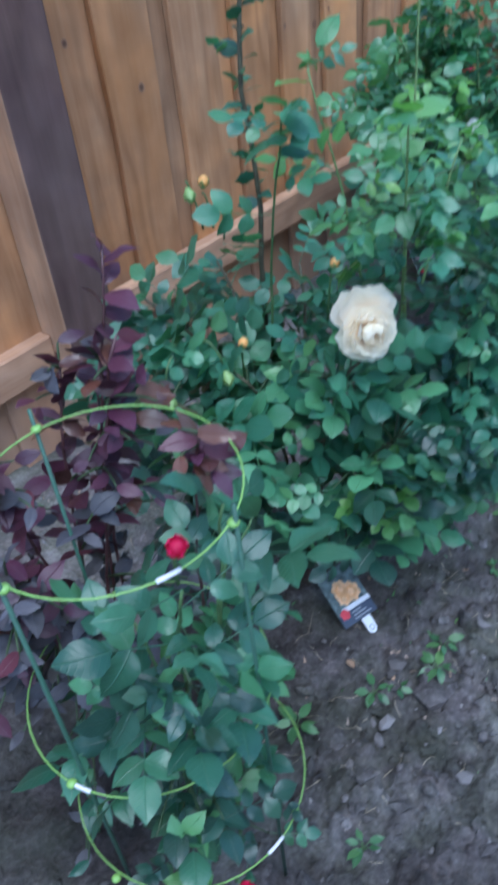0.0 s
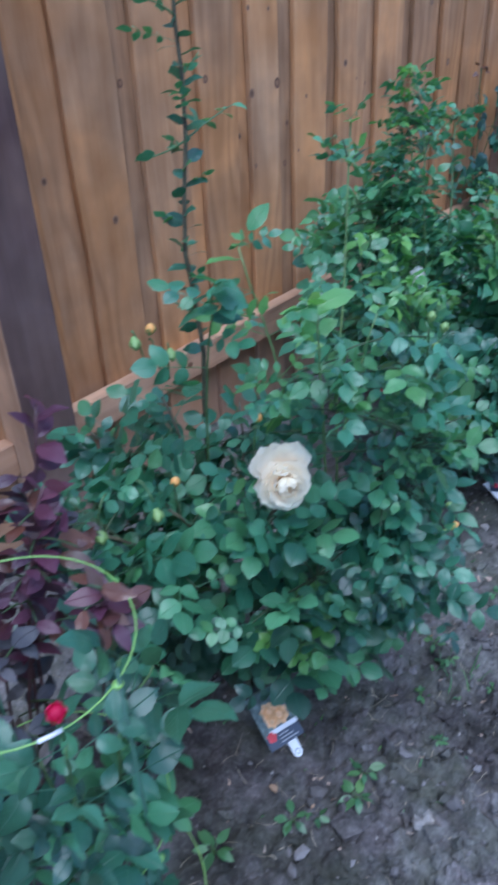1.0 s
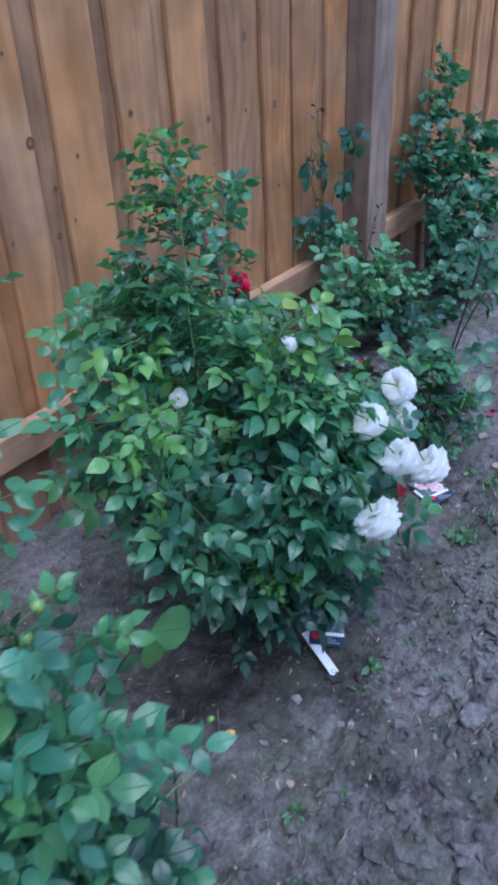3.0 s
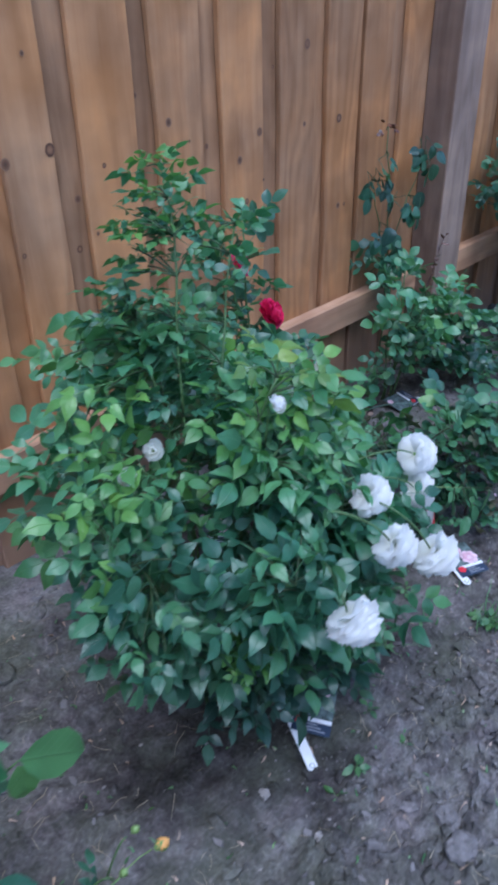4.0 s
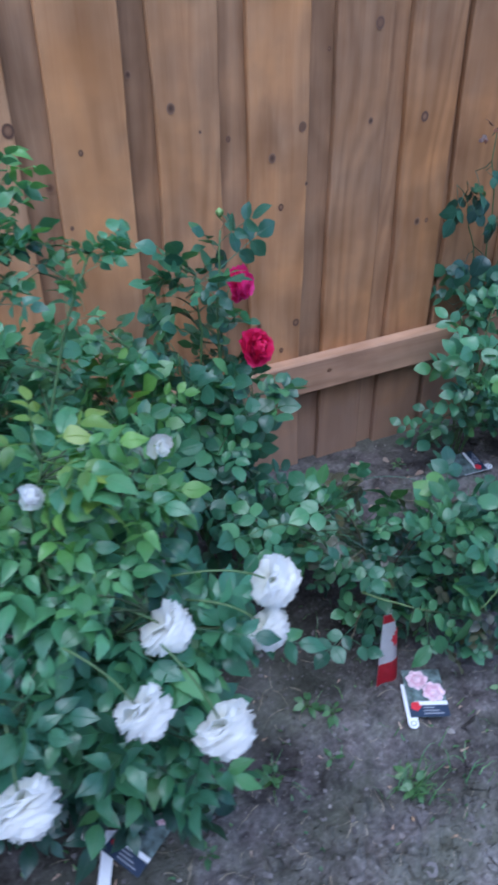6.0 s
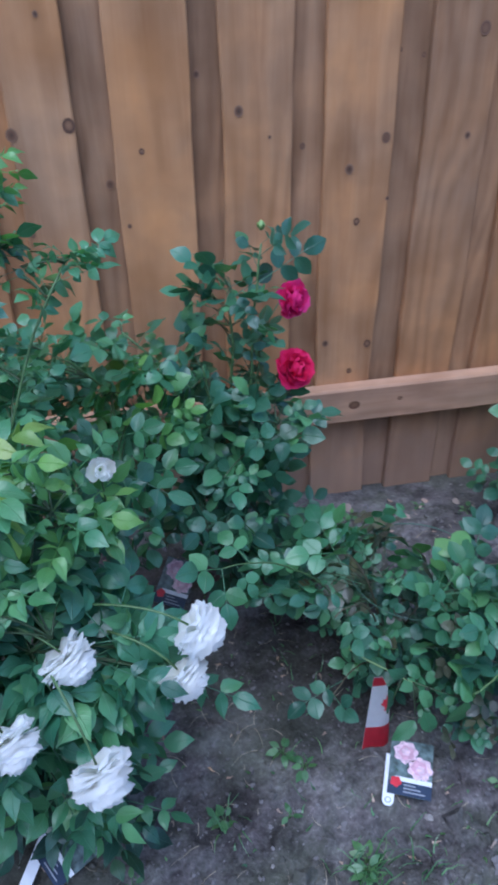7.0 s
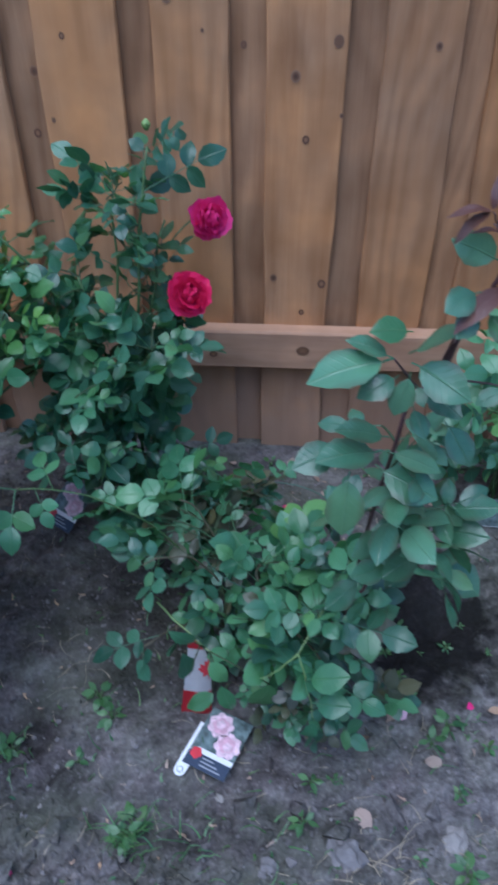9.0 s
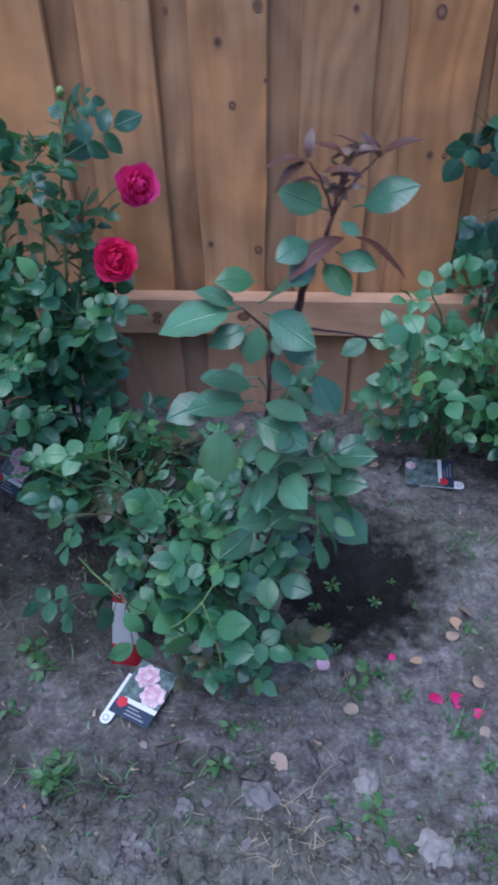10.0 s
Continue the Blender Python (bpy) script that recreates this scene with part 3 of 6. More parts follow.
def simple_leaf(rng, size, shape=0.6, roundness=0.8, droop=0.4, blunt=0.7):
    vs, fs, uvs = [], [], []
    leaflet(vs, fs, uvs, (0, 0, 0), 0, size, size * shape, rng.uniform(0.1, 0.4), droop * rng.uniform(0.6, 1.4), rng.uniform(-1, 1), rng, roundness, blunt, size > 0.035)
    return vs, fs, uvs


def mesh_of(name, vs, fs, uvs, mat):
    me = bpy.data.meshes.new(name)
    me.from_pydata([tuple(v) for v in vs], [], fs)
    layer = me.uv_layers.new(name="UVMap")
    flat = np.array(uvs, dtype=np.float32)
    idx = np.empty(len(me.loops), dtype=np.int32)
    me.loops.foreach_get("vertex_index", idx)
    layer.data.foreach_set("uv", flat[idx].ravel())
    me.materials.append(mat)
    me.polygons.foreach_set("use_smooth", [True] * len(me.polygons))
    return me


class Kind:
    """A kind of leaf: a few variants of shape, one mesh each per colour."""

    def __init__(self, seed, size, pairs=(2, 2, 2, 1), shape=0.68, roundness=0.8, droop=0.35, simple=False, blunt=0.7, stalk=0.55):
        rng = random.Random(seed)
        self.shapes = [simple_leaf(rng, size, shape, roundness, droop, blunt) if simple else compound_leaf(rng, size, p, shape, roundness, droop, blunt, stalk) for p in pairs]
        self.meshes = {}

    def mesh(self, i, colour):
        if (i, colour) not in self.meshes:
            self.meshes[i, colour] = mesh_of("leaf", *self.shapes[i], LEAF[colour])
        return self.meshes[i, colour]


def turned(at, axis, normal, scale):
    x = axis.normalized()
    z = (normal - x * normal.dot(x)).normalized()
    y = z.cross(x)
    return Matrix(((x.x * scale, y.x * scale, z.x * scale, at.x), (x.y * scale, y.y * scale, z.y * scale, at.y), (x.z * scale, y.z * scale, z.z * scale, at.z), (0, 0, 0, 1)))


class Plant:
    """A shrub: canes from the base, twigs, leaves that face up and outwards."""

    def __init__(self, name, label, category, base, kind, colour, seed, cane=OLD_CANE, group="garden plants"):
        self.base = Vector(base)
        self.base.z = soil_height(base[0], base[1]) - 0.01
        self.top = thing(name, label, category, self.base, group)
        self.rng = random.Random(seed)
        self.kind, self.colour, self.cane_mat = kind, colour, cane
        self.canes, self.leaves, self.twigs = [], [], bmesh.new()
        self.middle = self.base.copy()
        self.gaps, self.twig_r = [], 0.0019

    def local(self, pts):
        return [p - self.base for p in pts]

    def cane(self, tip, r=0.0045, start=None, lift=0.75, lean=0.3, mat=None, wobble=0.012, name="cane"):
        rng, tip = self.rng, Vector(tip)
        a = Vector(start) if start is not None else self.base + Vector((rng.uniform(-.02, .02), rng.uniform(-.02, .02), 0))
        ctrl = a + Vector(((tip.x - a.x) * lean, (tip.y - a.y) * lean, (tip.z - a.z) * lift))
        pts = bend(a, ctrl, tip, 12)
        o = rng.uniform(0, 99)
        pts = [p + Vector((noise.noise((o, i * .4, 0)), noise.noise((o, i * .4, 5)), 0)) * wobble * min(1, i / 3) for i, p in enumerate(pts)]
        part(name, tube(bmesh.new(), self.local(pts), r, r * 0.5), mat or self.cane_mat, self.top)
        self.canes.append(pts)
        return pts

    def leaf(self, at, axis, normal, scale=1.0, colour=None, kind=None):
        kind = kind or self.kind
        along = [at + axis.normalized() * d * scale for d in (0.03, 0.075)]
        if any((q - Vector(g[:3])).length < g[3] for g in self.gaps for q in along):
            return
        self.leaves.append((kind, self.rng.randrange(len(kind.shapes)), colour or self.colour, turned(at - self.base, axis, normal, scale)))

    def spray(self, start, tip, normal=(0, -0.5, 1), colour=None, kind=None, shape=0):
        """One leaf that grows from start and ends at tip."""
        a, b = Vector(start), Vector(tip)
        kind = kind or self.kind
        reach = max(v[0] for v in kind.shapes[shape][0])
        d = b - a
        self.leaves.append((kind, shape, colour or self.colour, turned(a - self.base, d, Vector(normal), d.length / reach)))

    def dress(self, pts, first=0.4, gap=0.03, scale=1.0, colour=None, kind=None, spread_up=0.35, out=None):
        """Leaves in a spiral along a shoot."""
        rng = self.rng
        length = sum((b - a).length for a, b in zip(pts, pts[1:]))
        n = max(1, int(length * (1 - first) / gap))
        turn = rng.uniform(0, 6.3)
        for k in range(n + 1):
            s = first + (1 - first) * k / n
            f = s * (len(pts) - 1)
            i = min(int(f), len(pts) - 2)
            p = pts[i].lerp(pts[i + 1], f - i)
            turn += 2.4 + rng.uniform(-.35, .35)
            d = (pts[i + 1] - pts[i]).normalized()
            away = Vector((p.x - self.middle.x, p.y - self.middle.y, 0))
            if away.length > 1e-4:
                away.normalize()
            axis = Vector((math.cos(turn), math.sin(turn), 0)) * 0.8 + away * (0.45 if out is None else out) + Vector((0, 0, rng.uniform(-0.15, 0.5) * spread_up / 0.35)) + d * 0.25
            normal = Vector((rng.gauss(0, .7), rng.gauss(0, .7) - 0.15, 1.0)) + away * 0.6
            self.leaf(p, axis, normal, scale * rng.uniform(0.72, 1.12) * (0.75 if k == n else 1), colour, kind)

    def clump(self, centre, radii, n, scale=1.0, colours=None, gap=0.032, reach=0.14, kind=None, shell=0.45):
        """Leafy twigs whose ends fill an ellipsoid, each grown from the nearest cane."""
        rng, c = self.rng, Vector(centre)
        bones = [p for pts in self.canes for p in pts[3:]] or [self.base]
        for _ in range(n):
            v = Vector((rng.gauss(0, 1), rng.gauss(0, 1), rng.gauss(0, 1))).normalized() * rng.uniform(shell, 1) ** 0.6
            q = c + Vector((v.x * radii[0], v.y * radii[1], v.z * radii[2]))
            if q.z < 0.02:
                q.z = 0.02 + rng.uniform(0, .03)
            if any((q - Vector(g[:3])).length < g[3] * 1.2 for g in self.gaps):
                continue
            b = min(bones, key=lambda p: (p - q).length + max(0, p.z - q.z) * 1.5)
            if (b - q).length > 0.3:
                b = b.lerp(q, 1 - 0.3 / (b - q).length)
            mid = b.lerp(q, 0.5) + Vector((0, 0, 0.15 * (q - b).length))
            pts = bend(b, mid, q, 5)
            tube(self.twigs, self.local(pts), self.twig_r, self.twig_r * 0.6, 4)
            l = max(1e-3, (q - b).length)
            self.dress(pts, max(0.1, 1 - reach / l), gap, scale, rng.choice(colours) if colours else None, kind)

    def flower(self, at, facing, build, stalk_from=None, **kw):
        at = Vector(at)
        if stalk_from is not None:
            f = Vector(facing).normalized()
            a = Vector(stalk_from)
            pts = bend(a, a.lerp(at, 0.6) + Vector((0, 0, .03)), at - f * 0.012, 6)
            part("flower_stalk", tube(bmesh.new(), self.local(pts), 0.0017, 0.0015, 5), STEM, self.top)
        return build(self.top, at - self.base, Vector(facing).normalized(), self.rng, **kw)

    def done(self, single=280):
        if len(self.twigs.verts):
            tagged(part("twig_growth", self.twigs, TWIG, self.top), kind="stuff")
        order = sorted(self.leaves, key=lambda l: l[3].translation.y - 0.6 * l[3].translation.z)
        for kind, i, colour, m in order[:single]:
            ob = new("leaf", kind.mesh(i, colour))
            ob.parent = self.top
            ob.matrix_local = m
        rest = {}
        for l in order[single:]:
            rest.setdefault(l[2], []).append(l)
        for colour, items in rest.items():
            av, af, au, off = [], [], [], 0
            for kind, i, _, m in items:
                vs, fs, us = kind.shapes[i]
                a = np.array(m)
                av.append(np.array(vs) @ a[:3, :3].T + a[:3, 3])
                af += [tuple(k + off for k in f) for f in fs]
                au += us
                off += len(vs)
            ob = new("foliage", mesh_of("foliage", np.vstack(av).tolist(), af, au, LEAF[colour]))
            ob.parent = self.top
            tagged(ob, kind="stuff")


# ---- flowers ----


def petal_mesh(name, length, width, cup, roll, rng, mat, ruffle=0.06, pointed=0.07):
    """A petal: base at the origin, growing along +z, its inner side towards -y."""
    vs, fs, uvs = [], [], []
    nu, nv = 5, 6
    ph = rng.uniform(0, 6)
    for j in range(nv + 1):
        s = j / nv
        w = 0.5 * width * (0.42 + 0.58 * math.sin(min(1.0, s * 1.5) * math.pi * 0.5)) * (1.0 if s < 0.7 else math.sqrt(max(0.30, 1 - ((s - 0.7) / 0.36) ** 2)))
        for i in range(nu + 1):
            c = 2 * i / nu - 1
            x = c * w
            y = -cup * length * (c * c * 0.35 + 0.9 * (s - 0.5) ** 2 - 0.22) + roll * length * max(0, s - 0.6) ** 2 * 3
            y += ruffle * length * s * math.sin(c * 3.3 + ph) * 0.5
            z = length * s * (1 - 0.05 * c * c - pointed * c * c * s * s) + ruffle * length * 0.5 * s * s * math.sin(c * 5 + ph) 
            vs.append((x, y, z))
            uvs.append((i / nu, s))
    for j in range(nv):
        for i in range(nu):
            a = j * (nu + 1) + i
            fs.append((a, a + 1, a + nu + 2, a + nu + 1))
    return mesh_of(name, vs, fs, uvs, mat)


PETALS = {}


def petals_for(colour, r):
    key = (colour, round(r, 3))
    if key not in PETALS:
        rng = random.Random(11)
        mat = PETAL[colour]
        if colour == "white":
            sizes, ruf, tip = ((0.80, 0.82), (0.92, 1.0), (1.0, 1.18)), 0.09, 0.03
        elif colour == "cream":
            sizes, ruf, tip = ((0.76, 0.80), (0.90, 0.98), (1.0, 1.16)), 0.09, 0.03
        else:
            sizes, ruf, tip = ((0.58, 0.72), (0.82, 0.98), (1.02, 1.22)), 0.09, 0.07
        PETALS[key] = {
            "in": [petal_mesh("petal", r * sizes[0][0], r * sizes[0][1], 0.6, 0.0, rng, mat, ruf, tip) for _ in range(5)],
            "mid": [petal_mesh("petal", r * sizes[1][0], r * sizes[1][1], 0.5, 0.05, rng, mat, ruf, tip) for _ in range(5)],
            "out": [petal_mesh("petal", r * sizes[2][0], r * sizes[2][1], 0.3, 0.12, rng, mat, ruf * 0.8, tip) for _ in range(5)],
        }
    return PETALS[key]


RINGS = {      # which petals, how many, how far they open, how high they sit
    "plain": [("out", 8, 84, 0), ("out", 7, 72, 0.06), ("mid", 8, 60, 0.1), ("mid", 7, 46, 0.12), ("in", 8, 36, 0.16), ("in", 7, 22, 0.2), ("in", 5, 8, 0.22)],
    "pompon": [("mid", 6, 118, -0.08), ("out", 9, 104, -0.04), ("out", 9, 91, -0.01), ("out", 9, 78, 0.04), ("mid", 9, 64, 0.08), ("mid", 8, 48, 0.12), ("in", 8, 34, 0.16), ("in", 6, 20, 0.2), ("in", 4, 7, 0.22)],
    "cupped": [("out", 8, 86, -0.04), ("out", 8, 70, 0.0), ("mid", 9, 62, 0.06), ("mid", 9, 50, 0.1), ("mid", 8, 40, 0.12), ("in", 10, 44, 0.2), ("in", 10, 32, 0.24), ("in", 9, 20, 0.28), ("in", 7, 9, 0.3), ("in", 4, 2, 0.3)],
    "shed": [("out", 4, 70, 0.0), ("mid", 3, 52, 0.06), ("in", 3, 26, 0.1)],
}


def bloom(parent, at, facing, rng, colour="white", r=0.034, full=1.0, form="plain", tight=1.0, loose=13.0, name="flower", label=""):
    """A double rose: a green calyx that carries rings of petals."""
    q = facing.to_track_quat("Z", "Y")
    bm = bmesh.new()
    bmesh.ops.create_cone(bm, cap_ends=True, segments=8, radius1=r * 0.07, radius2=r * 0.15, depth=r * 0.3)
    for k in range(5):
        a = k * math.tau / 5
        tip = Vector((math.cos(a) * r * 0.4, math.sin(a) * r * 0.4, -r * 0.1))
        s1, s2 = Vector((math.cos(a + .5), math.sin(a + .5), 0)) * r * 0.2, Vector((math.cos(a - .5), math.sin(a - .5), 0)) * r * 0.2
        f = [bm.verts.new(v + Vector((0, 0, r * 0.12))) for v in (s1, tip, s2)]
        bm.faces.new(f)
    head = part(name, bm, SEPAL, parent, label)
    head.matrix_local = Matrix.Translation(at) @ q.to_matrix().to_4x4()
    sets = petals_for(colour, r)
    for which, n, tilt, lift in RINGS[form]:
        n = max(3, round(n * full))
        o = rng.uniform(0, 6.3)
        for k in range(n):
            p = new("petal", rng.choice(sets[which]))
            p.parent = head
            tl = tilt * tight + rng.uniform(-loose, loose) * (0.4 + 0.6 * tight)
            p.matrix_local = Matrix.Rotation(o + k * math.tau / n + rng.uniform(-.15, .15), 4, "Z") @ Matrix.Translation((0, r * 0.07, r * lift)) @ Matrix.Rotation(-radians(tl), 4, "X") @ Matrix.Rotation(rng.gauss(0, loose * 0.012), 4, "Z") @ Matrix.Scale(rng.uniform(0.84, 1.1), 4)
    return head


def bud(parent, at, facing, rng, colour="apricot", r=0.011, name="flower_bud", label=""):
    """A closed bud: furled petals above a green calyx."""
    q = facing.to_track_quat("Z", "Y")
    bm = bmesh.new()
    prof = [(0.0, 0.25), (0.3, 0.75), (0.7, 1.0), (1.3, 0.95), (1.9, 0.55), (2.2, 0.12)]
    rings = [[bm.verts.new((r * w * math.cos(a * math.tau / 8) * (1 + .08 * math.sin(a * 3)), r * w * math.sin(a * math.tau / 8), r * z)) for a in range(8)] for z, w in prof]
    for a, b in zip(rings, rings[1:]):
        for k in range(8):
            bm.faces.new((a[k], a[(k + 1) % 8], b[(k + 1) % 8], b[k]))
    bm.faces.new(rings[-1])
    core = part(name, bm, PETAL[colour] if colour else SEPAL, parent, label)
    core.matrix_local = Matrix.Translation(at) @ q.to_matrix().to_4x4()
    bm = bmesh.new()
    prof = [(-0.35, 0.2), (-0.1, 0.5), (0.15, 0.6), (0.4, 0.85), (0.7, 1.08)]
    rings = [[bm.verts.new((r * w * math.cos(a * math.tau / 10), r * w * math.sin(a * math.tau / 10), r * (z + (0.9 if a % 2 and i == 4 else 0)))) for a in range(10)] for i, (z, w) in enumerate(prof)]
    for a, b in zip(rings, rings[1:]):
        for k in range(10):
            bm.faces.new((a[k], a[(k + 1) % 10], b[(k + 1) % 10], b[k]))
    part("calyx", bm, SEPAL, core)
    return core


def wrapped(core, colour, r):
    """Petals that begin to part round a bud."""
    for k in range(5):
        p = new("petal", petals_for(colour, r)["mid"][k])
        p.parent = core
        p.matrix_local = Matrix.Rotation(k * 1.3, 4, "Z") @ Matrix.Translation((0, r * 0.30, r * 0.25)) @ Matrix.Rotation(-radians(10 + 5 * (k % 3)), 4, "X")


# ---- the plants ----
K_RED = Kind(1, 0.051, (1, 2, 1, 2, 1), 0.68, 0.85, 0.5, False, 0.66)
K_CREAM = Kind(2, 0.047, (2, 2, 2, 1, 3), 0.74, 0.95, 0.35, False, 0.58)
K_TALL = Kind(3, 0.043, (2, 2, 3, 1, 2), 0.58, 0.88, 0.35, False, 0.74)
K_WHITE = Kind(4, 0.052, (2, 2, 1, 1, 2), 0.58, 0.82, 0.6, False, 0.84)
K_CRIM = Kind(5, 0.047, (2, 2, 1, 2), 0.68, 0.95, 0.35, False, 0.62)
K_LOW = Kind(6, 0.044, (2, 2, 1, 2), 0.72, 0.95, 0.35, False, 0.6)
K_BIG = Kind(7, 0.078, (1, 2, 1, 1), 0.62, 0.95, 0.5, False, 0.64, 0.3)
K_PURPLE = Kind(8, 0.040, (0, 0, 0, 0), 0.50, 0.95, 0.55, True)
K_VINE = Kind(9, 0.052, (1, 1, 1), 0.78, 0.8, 0.4, False, 0.6)
K_OVAL = Kind(15, 0.040, (0, 0, 0, 0), 0.52, 0.9, 0.6, True, 0.66)
K_BIG_ONE = Kind(14, 0.066, (0, 0, 0), 0.68, 1.02, 0.45, False, 0.66, 0.16)
K_WINE = Kind(12, 0.066, (0, 0, 0), 0.36, 1.0, 0.9, True, 0.6)
K_IVY = Kind(13, 0.076, (0, 0, 0, 0), 0.82, 0.85, 0.5, True, 0.45)
K_TINY = Kind(10, 0.026, (0, 0, 0), 0.35, 0.85, 0.5, True)


def red_rose():
    p = Plant("rose_bush", "young red rose bush with large leaves inside a ring support", "rose bush", (0.242, 0.46, 0), K_RED, "deep", 21, STEM)
    p.middle = Vector((0.232, 0.47, 0))
    for tip in ((0.212, 0.38, 0.662), (0.312, 0.42, 0.653), (0.182, 0.45, 0.499), (0.232, 0.5, 0.499)):
        p.dress(p.cane(tip, 0.0032), 0.45, 0.06, 0.95, p.rng.choice(["mid", "deep", "deep"]))
    p.dress(p.cane((0.352, 0.44, 0.595), 0.0026, (0.272, 0.44, 0.384)), 0.4, 0.06, 0.85, "mid")
    p.clump((0.222, 0.43, 0.442), (0.10, 0.06, 0.09), 12, 0.9, ["deep", "dark", "mid"], 0.06)
    # darker leaf colours towards the foot paint the bush's own shade
    p.clump((0.20, 0.40, 0.30), (0.10, 0.05, 0.08), 11, 0.85, ["fresh", "deep", "dark"], 0.06)
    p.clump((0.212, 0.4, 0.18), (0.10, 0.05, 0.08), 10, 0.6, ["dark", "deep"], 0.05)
    wrapped(p.flower((0.203, 0.366, 0.722), (-0.2, -0.5, 0.8), bud, (0.212, 0.385, 0.66), colour="red", r=0.0080, label="plump crimson bud"), "red", 0.0152)
    wrapped(p.flower((0.150, 0.302, 0.312), (-0.1, -0.5, 0.8), bud, (0.162, 0.33, 0.26), colour="red", r=0.0080, label="plump crimson bud"), "red", 0.0152)
    p.done()


def purple_shrub():
    p = Plant("purple_shrub", "purple-leaved shrub with upright wine-red shoots", "shrub", (0.282, 0.68, 0), K_PURPLE, "purple", 22, RED_CANE)
    p.middle = Vector((0.282, 0.7, 0))
    for tip in ((0.427, 0.68, 0.80), (0.392, 0.64, 0.72), (0.342, 0.7, 0.68), (0.222, 0.72, 0.60), (0.412, 0.72, 0.64), (0.182, 0.64, 0.50)):
        p.dress(p.cane(tip, 0.003), 0.5, 0.018, 1.15, None, None, 0.6)
    p.dress(p.cane((0.332, 0.47, 0.70), 0.0022, (0.32, 0.50, 0.40), 0.7, 0.3, None, 0.004), 0.72, 0.014, 1.15, "purple", None, 0.6)
    p.clump((0.36, 0.66, 0.62), (0.085, 0.08, 0.13), 30, 1.1, ["purple", "purple", "wine", "grape"], 0.02)
    p.clump((0.252, 0.62, 0.40), (0.17, 0.12, 0.15), 32, 1.1, ["grape", "grape", "grape", "purple"], 0.022)
    p.clump((0.335, 0.465, 0.685), (0.045, 0.03, 0.03), 6, 1.1, ["purple", "wine"], 0.015, 0.05)
    p.clump((0.13, 0.64, 0.44), (0.10, 0.10, 0.12), 18, 1.05, ["grape", "purple", "grape"], 0.022)
    p.clump((0.20, 0.56, 0.19), (0.16, 0.1, 0.14), 20, 1.1, ["grape", "deep"], 0.03)
    p.clump((0.19, 0.66, 0.57), (0.07, 0.06, 0.10), 16, 1.1, ["purple", "grape"], 0.022)
    p.clump((0.16, 0.60, 0.50), (0.06, 0.05, 0.09), 16, 1.1, ["grape", "purple"], 0.022)
    p.done()


